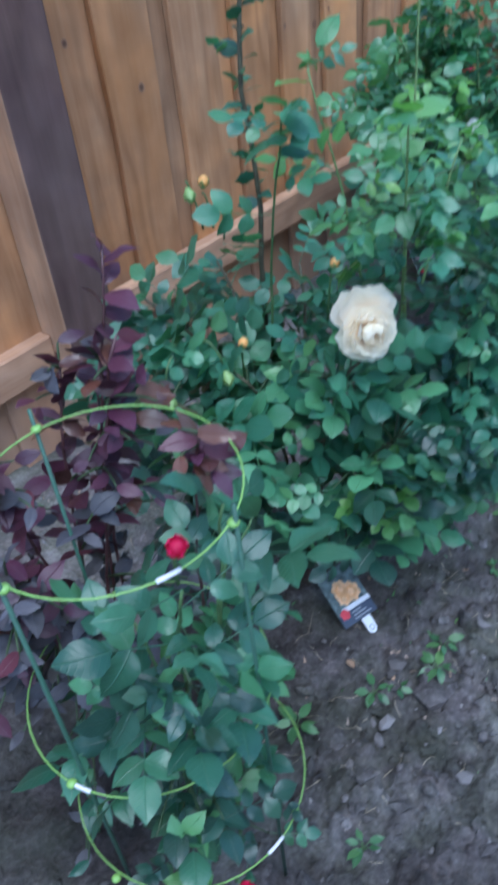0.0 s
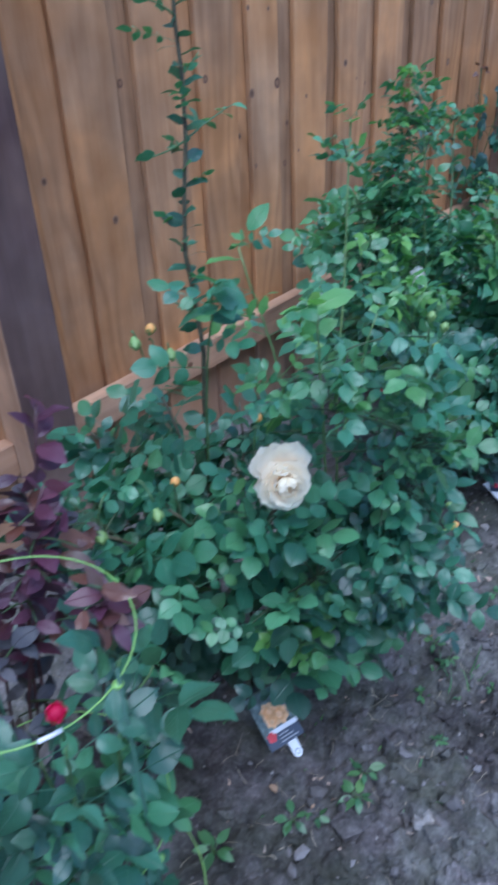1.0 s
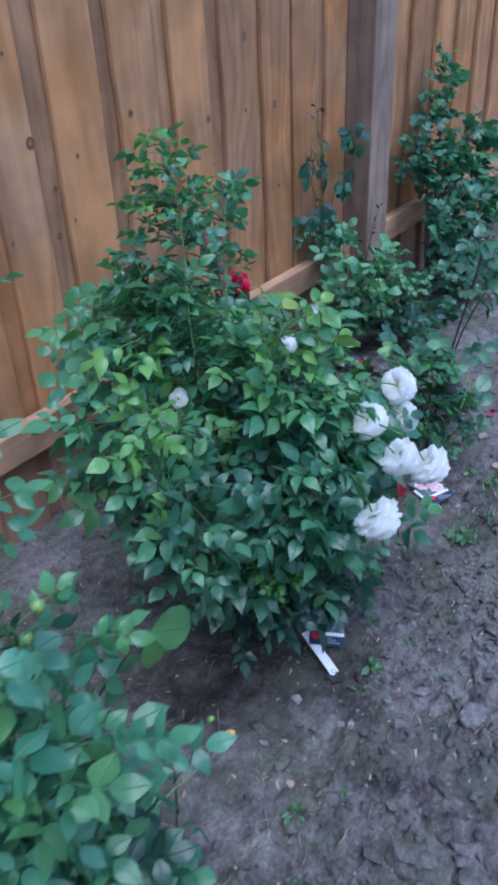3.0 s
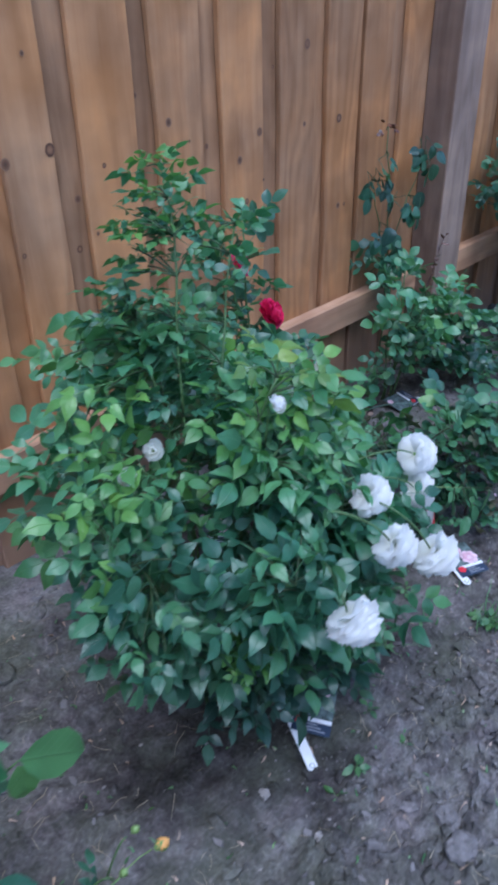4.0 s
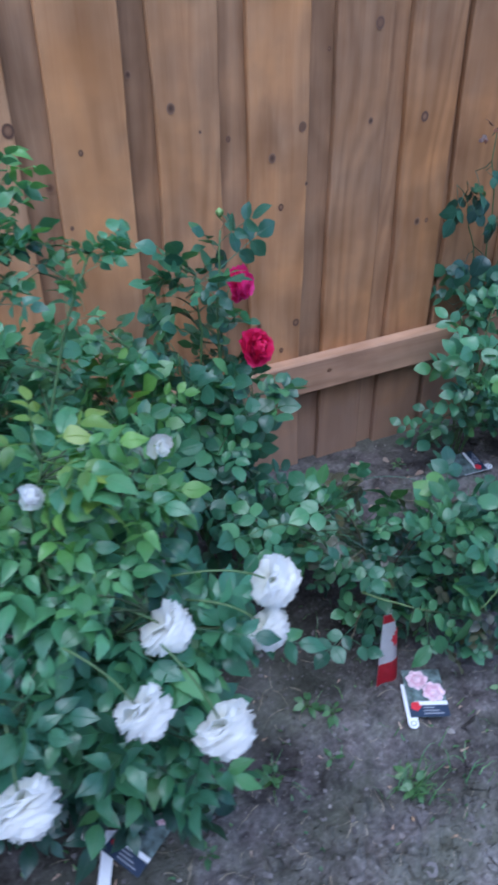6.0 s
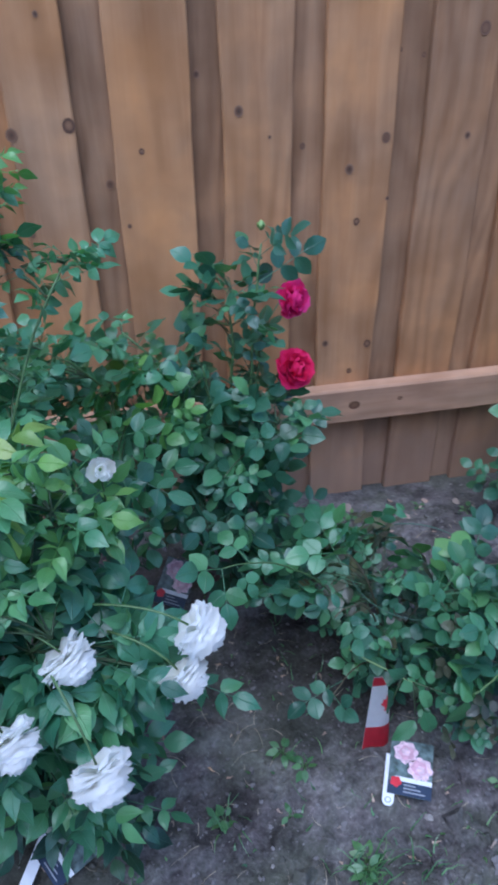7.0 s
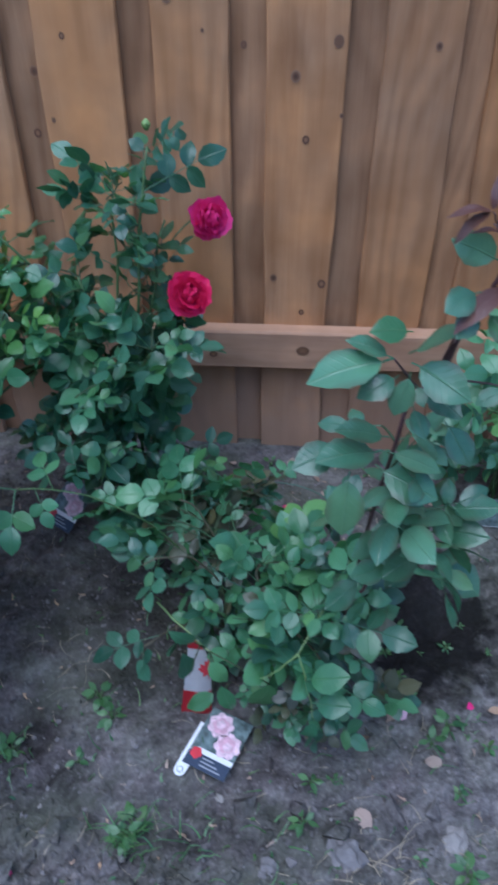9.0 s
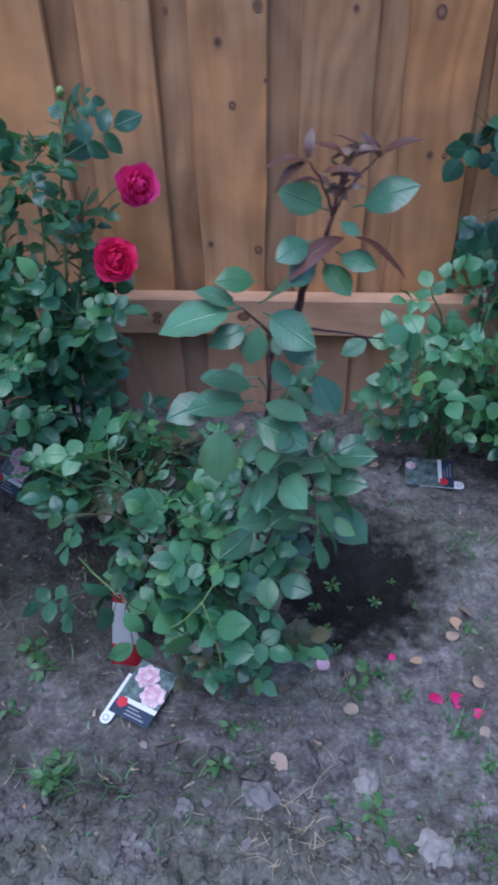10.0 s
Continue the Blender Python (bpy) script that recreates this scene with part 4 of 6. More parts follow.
def cream_rose():
    p = Plant("rose_bush", "broad rose bush with one cream bloom and apricot buds", "rose bush", (0.746, 0.664, 0), K_CREAM, "blue", 23)
    p.middle = Vector((0.746, 0.684, 0))
    p.gaps = [(0.486, 0.654, 0.576, 0.05), (0.556, 0.624, 0.586, 0.05), (0.616, 0.644, 0.595, 0.04)]
    for tip in ((0.666, 0.524, 0.576), (0.606, 0.684, 0.528), (0.506, 0.724, 0.518), (0.746, 0.844, 0.60), (0.846, 0.764, 0.575), (0.866, 0.544, 0.403), (0.906, 0.484, 0.269), (0.726, 0.504, 0.403), (0.606, 0.864, 0.595)):
        p.dress(p.cane(tip), 0.45, 0.034)
    # the tall cane that climbs above the bush
    tall = p.cane((0.786, 0.779, 1.306), 0.0052, (0.806, 0.814, 0.288), 0.6, 0.7, None, 0.02)
    p.dress(tall, 0.34, 0.013, 0.85, "deep", K_OVAL, 0.3, 0.1)
    p.dress(tall, 0.40, 0.05, 0.5, "mid", K_TALL)
    for k, tip in ((8, (0.96, 0.853, 1.025)), (8, (0.743, 0.838, 0.988)), (10, (0.73, 0.79, 1.19))):      # short side shoots
        p.dress(p.cane(tip, 0.0018, tall[k], 0.8, 0.4, STEM, 0.003), 0.3, 0.022, 0.85, "mid", K_OVAL)
    low = p.cane((0.690, 0.64, 0.872), 0.0024, (0.72, 0.72, 0.50), 0.7, 0.3, STEM, 0.005)      # a shoot that spreads level leaves
    for at, d in ((low[12], (-0.030, 0.01, 0.022)), (low[12], (0.028, -0.025, -0.004)), (low[11], (0.045, -0.03, -0.015)), (low[11], (-0.040, -0.012, 0.012)), (low[10], (-0.045, 0.02, 0.0)), (low[9], (0.045, -0.02, 0.005)), (low[12], (0.0, -0.035, 0.012))):
        p.spray(at, at + Vector(d), (0.05, -0.3, 1), "blue", K_OVAL, p.rng.randrange(4))
    p.dress(low, 0.5, 0.05, 0.8, "blue")
    p.clump((0.696, 0.584, 0.461), (0.16, 0.12, 0.12), 26, 1.0, ["blue", "mid", "deep"])
    p.clump((0.776, 0.504, 0.326), (0.18, 0.10, 0.14), 30, 1.0, ["deep", "deep", "dark", "mid"])
    # the foot of the bush, its shade put into darker leaf colours
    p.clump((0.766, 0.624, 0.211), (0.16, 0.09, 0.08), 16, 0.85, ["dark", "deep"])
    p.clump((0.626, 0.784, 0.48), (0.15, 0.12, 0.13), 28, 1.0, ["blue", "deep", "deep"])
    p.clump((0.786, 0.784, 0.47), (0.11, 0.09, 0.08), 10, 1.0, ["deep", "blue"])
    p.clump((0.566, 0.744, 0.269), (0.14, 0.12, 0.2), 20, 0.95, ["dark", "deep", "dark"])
    p.clump((0.647, 0.492, 0.339), (0.03, 0.015, 0.035), 9, 0.6, ["young", "young", "fresh"], 0.024, 0.07)
    p.clump((0.906, 0.484, 0.25), (0.07, 0.05, 0.10), 10, 0.9, ["deep", "mid"])
    head = p.flower((0.658, 0.505, 0.630), (-0.48, -0.74, 0.25), bloom, (0.686, 0.544, 0.557), colour="cream", r=0.034, form="pompon", loose=9.0, label="full cream rose, pale yellow at its heart")
    for k, (ang, tilt) in enumerate(((-24, 84), (8, 80), (28, 86), (-8, 72), (14, 68))):      # the upper petals stand apart
        big = new("petal", petals_for("cream", 0.048)["out"][k % 4])
        big.parent = head
        big.matrix_local = Matrix.Rotation(radians(ang), 4, "Z") @ Matrix.Translation((0, 0.010, -0.004)) @ Matrix.Rotation(-radians(tilt), 4, "X")
    for at, fr, r in (((0.614, 0.68, 0.568), (0.626, 0.694, 0.499), .0075), ((0.738, 0.848, 0.72), (0.746, 0.844, 0.653), .0085), ((0.686, 0.574, 0.686), (0.696, 0.594, 0.595), .0065)):
        p.flower(at, (0.1, -0.2, 0.9), bud, fr, colour="apricot", r=r, label="apricot-yellow bud")
    for at, fr in (((0.485, 0.7, 0.552), (0.516, 0.714, 0.595)), ((0.561, 0.664, 0.562), (0.556, 0.694, 0.605)), ((0.686, 0.824, 0.739), (0.706, 0.824, 0.672)), ((0.756, 0.824, 0.691), (0.756, 0.834, 0.634))):
        p.flower(at, (-0.1, -0.3, -0.7), bud, fr, colour="", r=0.009, label="nodding green bud")
    p.done()


def tall_rose():
    p = Plant("rose_bush", "tall loose rose bush with pale green leaves and buds", "rose bush", (0.987, 0.61, 0), K_TALL, "blue", 24, STEM)
    p.middle = Vector((0.967, 0.61, 0))
    p.gaps = [(1.07, 0.68, 0.49, 0.06), (0.93, 0.59, 0.58, 0.055), (0.86, 0.51, 0.64, 0.05), (0.78, 0.455, 0.70, 0.04), (0.86, 0.38, 0.85, 0.045), (0.89, 0.39, 0.82, 0.04)]
    for tip in ((0.867, 0.43, 0.788), (0.927, 0.45, 0.709), (0.827, 0.41, 0.65)):
        p.dress(p.cane(tip, 0.0032), 0.55, 0.042, 0.85, p.rng.choice(["deep", "mid", "blue"]))
    p.clump((0.78, 0.57, 0.64), (0.07, 0.05, 0.07), 7, 0.85, ["blue", "mid", "deep"])
    p.clump((0.73, 0.52, 0.76), (0.05, 0.04, 0.05), 6, 0.9, ["fresh", "mid", "blue"])
    p.clump((0.885, 0.46, 0.68), (0.10, 0.07, 0.05), 9, 0.85, ["blue", "fresh", "blue", "fresh"])
    p.clump((0.877, 0.47, 0.414), (0.10, 0.06, 0.12), 12, 0.9, ["mid", "fresh", "deep"])
    p.clump((0.885, 0.37, 0.655), (0.05, 0.04, 0.05), 8, 0.85, ["blue", "fresh", "fresh"])
    p.clump((0.82, 0.39, 0.51), (0.08, 0.05, 0.08), 10, 0.9, ["deep", "blue", "deep"])
    p.clump((0.81, 0.39, 0.37), (0.08, 0.05, 0.08), 10, 0.9, ["deep", "dark", "deep"])
    # three bare stems that carry sprays only at their heads
    for tip, colours, reach in (((0.755, 0.66, 0.895), ("fresh", "blue", "young"), 0.58), ((0.687, 0.475, 0.888), ("fresh", "young"), 0.74), ((1.01, 0.66, 1.015), ("fresh", "mid"), 0.66)):
        stem = p.cane(tip, 0.0028, (0.90, 0.60, 0.10), 0.6, 0.35, PALE_STEM, 0.006)
        for c in colours:
            p.dress(stem, reach, 0.075, 0.85, c, None, 0.3, 0.15)
    for a, b, c in (((0.772, 0.655, 0.915), (0.796, 0.642, 0.951), "fresh"), ((0.752, 0.66, 0.88), (0.70, 0.655, 0.90), "young"), ((0.687, 0.475, 0.885), (0.655, 0.455, 0.915), "young"), ((0.69, 0.475, 0.88), (0.73, 0.45, 0.905), "fresh"), ((1.01, 0.66, 1.01), (0.985, 0.64, 1.025), "young")):
        p.spray(a, b, (-0.1, -0.5, 0.8), c, K_OVAL, p.rng.randrange(4))
    p.cane((0.872, 0.51, 0.798), 0.002, (0.797, 0.51, 0.63), 0.4, 0.3, PALE_STEM, 0.004)
    p.clump((0.947, 0.61, 0.729), (0.06, 0.05, 0.06), 3, 0.9, ["mid", "blue"])
    p.clump((1.02, 0.67, 0.95), (0.03, 0.03, 0.05), 3, 0.7, ["young", "mid"], 0.04, 0.07)
    p.clump((0.90, 0.58, 0.197), (0.09, 0.08, 0.10), 9, 1.0, ["deep", "mid"])
    p.cane((1.205, 0.517, 0.176), 0.0022, (0.967, 0.54, 0.197), 0.9, 0.5, PALE_STEM)
    p.clump((1.09, 0.52, 0.10), (0.03, 0.02, 0.03), 2, 0.7, ["deep"], 0.05, 0.05)
    for a, b in (((1.045, 0.46, 0.605), (1.117, 0.45, 0.565)), ((1.042, 0.46, 0.60), (1.042, 0.45, 0.545)), ((1.03, 0.46, 0.61), (1.0, 0.45, 0.66))):
        p.spray(a, b, (0, -0.6, 0.8), "fresh", K_OVAL, p.rng.randrange(4))
    p.cane((1.044, 0.46, 0.606), 0.002, (0.96, 0.54, 0.42), 0.6, 0.4, STEM, 0.003)
    for at, fr in (((1.177, 0.515, 0.262), (1.13, 0.52, 0.20)), ((1.142, 0.50, 0.222), (1.10, 0.525, 0.195))):
        p.flower(at, (0.6, -0.3, 0.6), bud, fr, colour="", r=0.0055, label="small green bud")
    p.flower((1.210, 0.516, 0.182), (0.8, -0.3, 0.35), bud, None, colour="apricot", r=0.0095, label="orange bud")
    for at, fr in (((0.856, 0.416, 0.819), (0.874, 0.425, 0.703)), ((0.892, 0.415, 0.790), (0.874, 0.425, 0.703)), ((0.874, 0.415, 0.767), (0.874, 0.425, 0.703))):
        p.flower(at, (0.1, -0.1, 1), bud, fr, colour="", r=0.0062, label="plump green bud")
    p.done()


def white_rose():
    p = Plant("rose_bush", "dense dark-leaved rose bush with nodding white blooms", "rose bush", (1.52, 0.74, 0), K_WHITE, "deep", 25)
    p.middle = Vector((1.53, 0.78, 0))
    p.gaps = [(1.76, 1.03, 0.726, 0.05), (1.63, 0.926, 0.775, 0.05), (1.743, 0.926, 0.662, 0.05), (1.56, 0.81, 0.738, 0.05), (1.61, 0.81, 0.729, 0.045), (1.49, 0.835, 0.827, 0.045), (1.64, 0.46, 0.52, 0.05), (1.70, 0.55, 0.53, 0.045), (1.83, 0.55, 0.50, 0.045),
              (1.57, 0.56, 0.04, 0.07), (1.60, 0.60, 0.06, 0.05), (1.56, 0.50, 0.11, 0.06), (1.55, 0.97, 0.16, 0.07), (1.42, 0.90, 0.25, 0.07), (1.34, 0.84, 0.30, 0.07), (1.20, 0.74, 0.40, 0.07), (1.70, 0.90, 0.73, 0.05), (1.78, 0.93, 0.68, 0.05), (1.75, 0.90, 0.68, 0.05), (1.70, 0.51, 0.55, 0.055), (1.85, 0.54, 0.54, 0.055), (1.50, 0.39, 0.53, 0.05), (1.635, 0.42, 0.55, 0.055), (1.73, 0.41, 0.49, 0.055), (1.83, 0.51, 0.48, 0.045),
              (1.50, 0.37, 0.47, 0.05), (1.64, 0.40, 0.50, 0.05), (1.74, 0.38, 0.43, 0.05), (1.70, 1.02, 0.73, 0.06), (1.78, 1.02, 0.73, 0.06), (1.62, 0.90, 0.785, 0.04), (1.745, 0.89, 0.79, 0.04), (1.728, 0.89, 0.68, 0.045), (1.575, 0.60, 0.72, 0.055), (1.755, 0.68, 0.69, 0.055), (1.462, 0.76, 0.64, 0.055)]
    for tip in ((1.645, 0.945, 0.965), (1.735, 0.885, 0.865), (1.60, 0.66, 0.72), (1.71, 0.68, 0.66), (1.45, 0.80, 0.58), (1.58, 0.64, 0.62), (1.68, 0.56, 0.54), (1.50, 0.52, 0.48), (1.34, 0.70, 0.50), (1.72, 0.72, 0.60), (1.56, 0.94, 0.74), (1.38, 0.88, 0.58)):
        p.dress(p.cane(tip, 0.0032, None, 0.75, 0.3, STEM), 0.4, 0.022 if tip[2] > 0.8 else 0.034, 0.62 if tip[2] > 0.8 else 0.9, "mid" if tip[2] > 0.6 or tip[1] > 0.75 else None)
    p.clump((1.51, 0.69, 0.41), (0.23, 0.17, 0.20), 76, 0.92, ["deep", "deep", "deep", "mid"])
    # dark leaves here paint the shade low inside the bush
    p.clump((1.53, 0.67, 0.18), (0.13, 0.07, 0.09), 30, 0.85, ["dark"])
    p.clump((1.62, 0.62, 0.48), (0.16, 0.13, 0.14), 32, 1.0, ["mid", "deep", "blue", "deep"])
    p.clump((1.50, 0.92, 0.50), (0.19, 0.15, 0.16), 28, 1.0, ["mid", "mid", "fresh", "blue"])
    p.clump((1.46, 0.92, 0.68), (0.07, 0.08, 0.06), 5, 0.9, ["mid", "fresh", "young", "deep"])
    # the upright shoots at its back, fresh at the tip
    p.clump((1.64, 0.945, 0.955), (0.025, 0.025, 0.03), 5, 0.5, ["young", "mid", "gold"])
    p.clump((1.60, 0.925, 0.88), (0.045, 0.03, 0.06), 17, 0.55, ["mid", "fresh", "young"], 0.026, 0.07)
    p.clump((1.60, 0.91, 0.755), (0.05, 0.05, 0.06), 15, 0.65, ["mid", "fresh", "mid"], 0.03, 0.08)
    p.clump((1.72, 0.885, 0.87), (0.03, 0.02, 0.015), 5, 0.6, ["mid", "fresh"], 0.03, 0.06)
    p.clump((1.60, 0.91, 0.67), (0.08, 0.05, 0.06), 10, 0.8, ["blue", "mid", "mid"])
    p.clump((1.55, 0.92, 0.75), (0.05, 0.04, 0.08), 18, 0.7, ["mid", "mid", "deep", "fresh"], 0.03, 0.09)
    p.clump((1.62, 0.86, 0.70), (0.09, 0.04, 0.04), 12, 0.75, ["mid", "deep", "fresh"], 0.032, 0.09)
    p.clump((1.67, 0.91, 0.86), (0.04, 0.03, 0.03), 8, 0.6, ["mid", "fresh", "deep"], 0.03, 0.08)
    # yellow-green young growth over its front
    p.clump((1.60, 0.655, 0.70), (0.07, 0.05, 0.05), 11, 0.8, ["young", "young", "gold", "fresh", "fresh"], 0.03, 0.1)
    p.clump((1.71, 0.685, 0.645), (0.05, 0.04, 0.05), 8, 0.8, ["young", "gold", "fresh"], 0.03, 0.1)
    p.clump((1.64, 0.72, 0.62), (0.12, 0.09, 0.05), 26, 0.9, ["young", "fresh", "young", "fresh"])
    p.clump((1.60, 0.60, 0.56), (0.09, 0.06, 0.05), 14, 0.9, ["fresh", "fresh", "mid"])
    p.clump((1.42, 0.78, 0.58), (0.12, 0.09, 0.06), 18, 0.85, ["young", "mid", "fresh"])
    p.clump((1.467, 0.591, 0.290), (0.035, 0.012, 0.012), 8, 0.45, ["young", "young", "fresh"], 0.024, 0.05)
    # foot of the bush: darker leaf colours for the shade there
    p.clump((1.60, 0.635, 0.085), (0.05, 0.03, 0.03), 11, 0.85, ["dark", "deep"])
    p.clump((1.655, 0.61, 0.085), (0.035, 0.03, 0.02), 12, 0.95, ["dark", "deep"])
    p.clump((1.60, 0.84, 0.64), (0.06, 0.05, 0.09), 12, 0.95, ["deep", "mid"])
    p.clump((1.50, 0.87, 0.64), (0.10, 0.07, 0.06), 9, 0.9, ["deep", "mid"])
    p.clump((1.77, 0.60, 0.40), (0.06, 0.05, 0.08), 15, 1.0, ["mid", "blue", "blue"])
    p.clump((1.71, 0.60, 0.22), (0.04, 0.06, 0.10), 12, 0.9, ["blue", "mid", "deep"])
    p.clump((1.66, 0.52, 0.36), (0.08, 0.05, 0.08), 12, 1.0, ["deep", "mid"])
    for at, f, fr, r in (((1.850, 0.572, 0.512), (0.75, -0.25, -0.50), (1.72, 0.62, 0.53), .036), ((1.494, 0.418, 0.492), (0.12, -0.68, -0.70), (1.50, 0.49, 0.56), .038),
                         ((1.696, 0.548, 0.520), (0.55, -0.45, -0.55), (1.60, 0.60, 0.55), .034), ((1.635, 0.455, 0.512), (0.45, -0.60, -0.62), (1.57, 0.53, 0.57), .034),
                         ((1.724, 0.440, 0.450), (0.32, -0.62, -0.70), (1.68, 0.52, 0.53), .037), ((1.828, 0.545, 0.462), (0.52, -0.40, -0.60), (1.74, 0.60, 0.50), .031)):
        p.flower(at, f, bloom, fr, colour="white", r=r * 0.95, form="pompon", loose=7.0, label="full white rose, nodding")
    for at, f, r, form in (((1.474, 0.80, 0.592), (-0.5, -0.5, 0.6), .019, "shed"), ((1.580, 0.645, 0.690), (0.4, -0.6, 0.5), .016, "cupped"), ((1.754, 0.713, 0.665), (0.2, -0.7, 0.5), .018, "shed"), ((1.388, 0.748, 0.613), (-0.4, -0.6, 0.3), .015, "cupped"), ((1.67, 0.70, 0.655), (0, -0.7, 0.6), .011, "shed")):
        p.flower(at, f, bloom, (at[0], at[1] + .02, at[2] - .08), colour="white", r=r, form=form, tight=0.7 if form == "cupped" else 0.9, loose=16.0, label="small half-shed white rose" if form == "shed" else "small half-open white rose")
    p.done(300)


def crimson_rose():
    p = Plant("rose_bush", "upright rose bush with two crimson blooms, beside the fence", "rose bush", (1.98, 1.13, 0), K_CRIM, "deep", 26, STEM)
    p.middle = Vector((1.98, 1.16, 0))
    p.gaps = [(1.985, 1.19, 0.642, 0.025), (1.89, 1.123, 0.677, 0.045), (1.93, 1.045, 0.586, 0.05), (1.98, 1.10, 0.56, 0.04), (2.07, 1.12, 0.55, 0.05), (2.10, 1.09, 0.56, 0.05), (2.12, 1.26, 0.61, 0.05), (2.08, 1.23, 0.61, 0.05), (2.03, 1.2, 0.63, 0.03), (1.9, 1.06, 0.64, 0.06), (1.84, 1.12, 0.05, 0.08), (1.86, 1.05, 0.14, 0.07), (1.80, 1.06, 0.06, 0.10), (1.82, 1.00, 0.13, 0.10), (1.85, 0.95, 0.19, 0.09), (1.87, 0.90, 0.24, 0.08), (1.92, 1.14, 0.66, 0.035), (1.71, 1.02, 0.73, 0.07), (1.78, 1.05, 0.72, 0.07), (1.83, 1.10, 0.695, 0.06), (2.10, 1.20, 0.64, 0.05), (2.10, 1.15, 0.67, 0.045)]
    for tip in ((2.045, 1.19, 0.75), (1.99, 1.17, 0.68), (2.06, 1.22, 0.62), (1.92, 1.12, 0.56), (1.80, 1.12, 0.64), (1.66, 1.12, 0.62), (2.04, 1.06, 0.46)):
        p.dress(p.cane(tip, 0.0038), 0.3, 0.036, 1.0, "mid" if tip[0] < 1.85 else None)
    p.clump((2.00, 1.10, 0.42), (0.10, 0.08, 0.14), 34, 1.0, ["deep", "deep", "mid"])
    p.clump((1.99, 1.06, 0.20), (0.14, 0.1, 0.13), 32, 0.95, ["deep", "deep", "mid", "dark"])
    p.clump((2.005, 1.19, 0.66), (0.06, 0.05, 0.06), 11, 0.9, ["deep", "blue", "mid"])
    p.clump((1.98, 1.17, 0.55), (0.06, 0.05, 0.07), 9, 0.95, ["deep", "mid"])
    p.clump((1.84, 1.08, 0.52), (0.10, 0.08, 0.08), 18, 1.0, ["mid", "young", "fresh", "mid"])
    p.clump((1.66, 1.12, 0.55), (0.11, 0.08, 0.09), 8, 1.0, ["mid", "fresh"])
    p.clump((1.82, 1.14, 0.64), (0.05, 0.04, 0.04), 5, 0.9, ["mid", "fresh", "deep"])
    p.clump((1.62, 1.14, 0.58), (0.06, 0.05, 0.05), 3, 0.95, ["mid", "fresh"])
    p.clump((1.93, 0.98, 0.36), (0.07, 0.06, 0.07), 9, 1.0, ["deep", "deep", "mid"], 0.032, 0.09)
    p.flower((2.101, 1.162, 0.512), (0.32, -0.80, 0.45), bloom, (2.06, 1.18, 0.47), colour="red", r=0.036, full=1.25, label="full crimson rose")
    p.flower((2.121, 1.293, 0.591), (0.62, -0.68, 0.22), bloom, (2.06, 1.23, 0.57), colour="pink", r=0.037, full=1.1, label="full magenta rose")
    p.flower((2.045, 1.19, 0.775), (0, 0, 1), bud, None, colour="", r=0.007, label="green bud")
    p.clump((1.755, 0.85, 0.46), (0.05, 0.05, 0.10), 11, 0.95, ["mid", "deep"], 0.042)
    p.done()


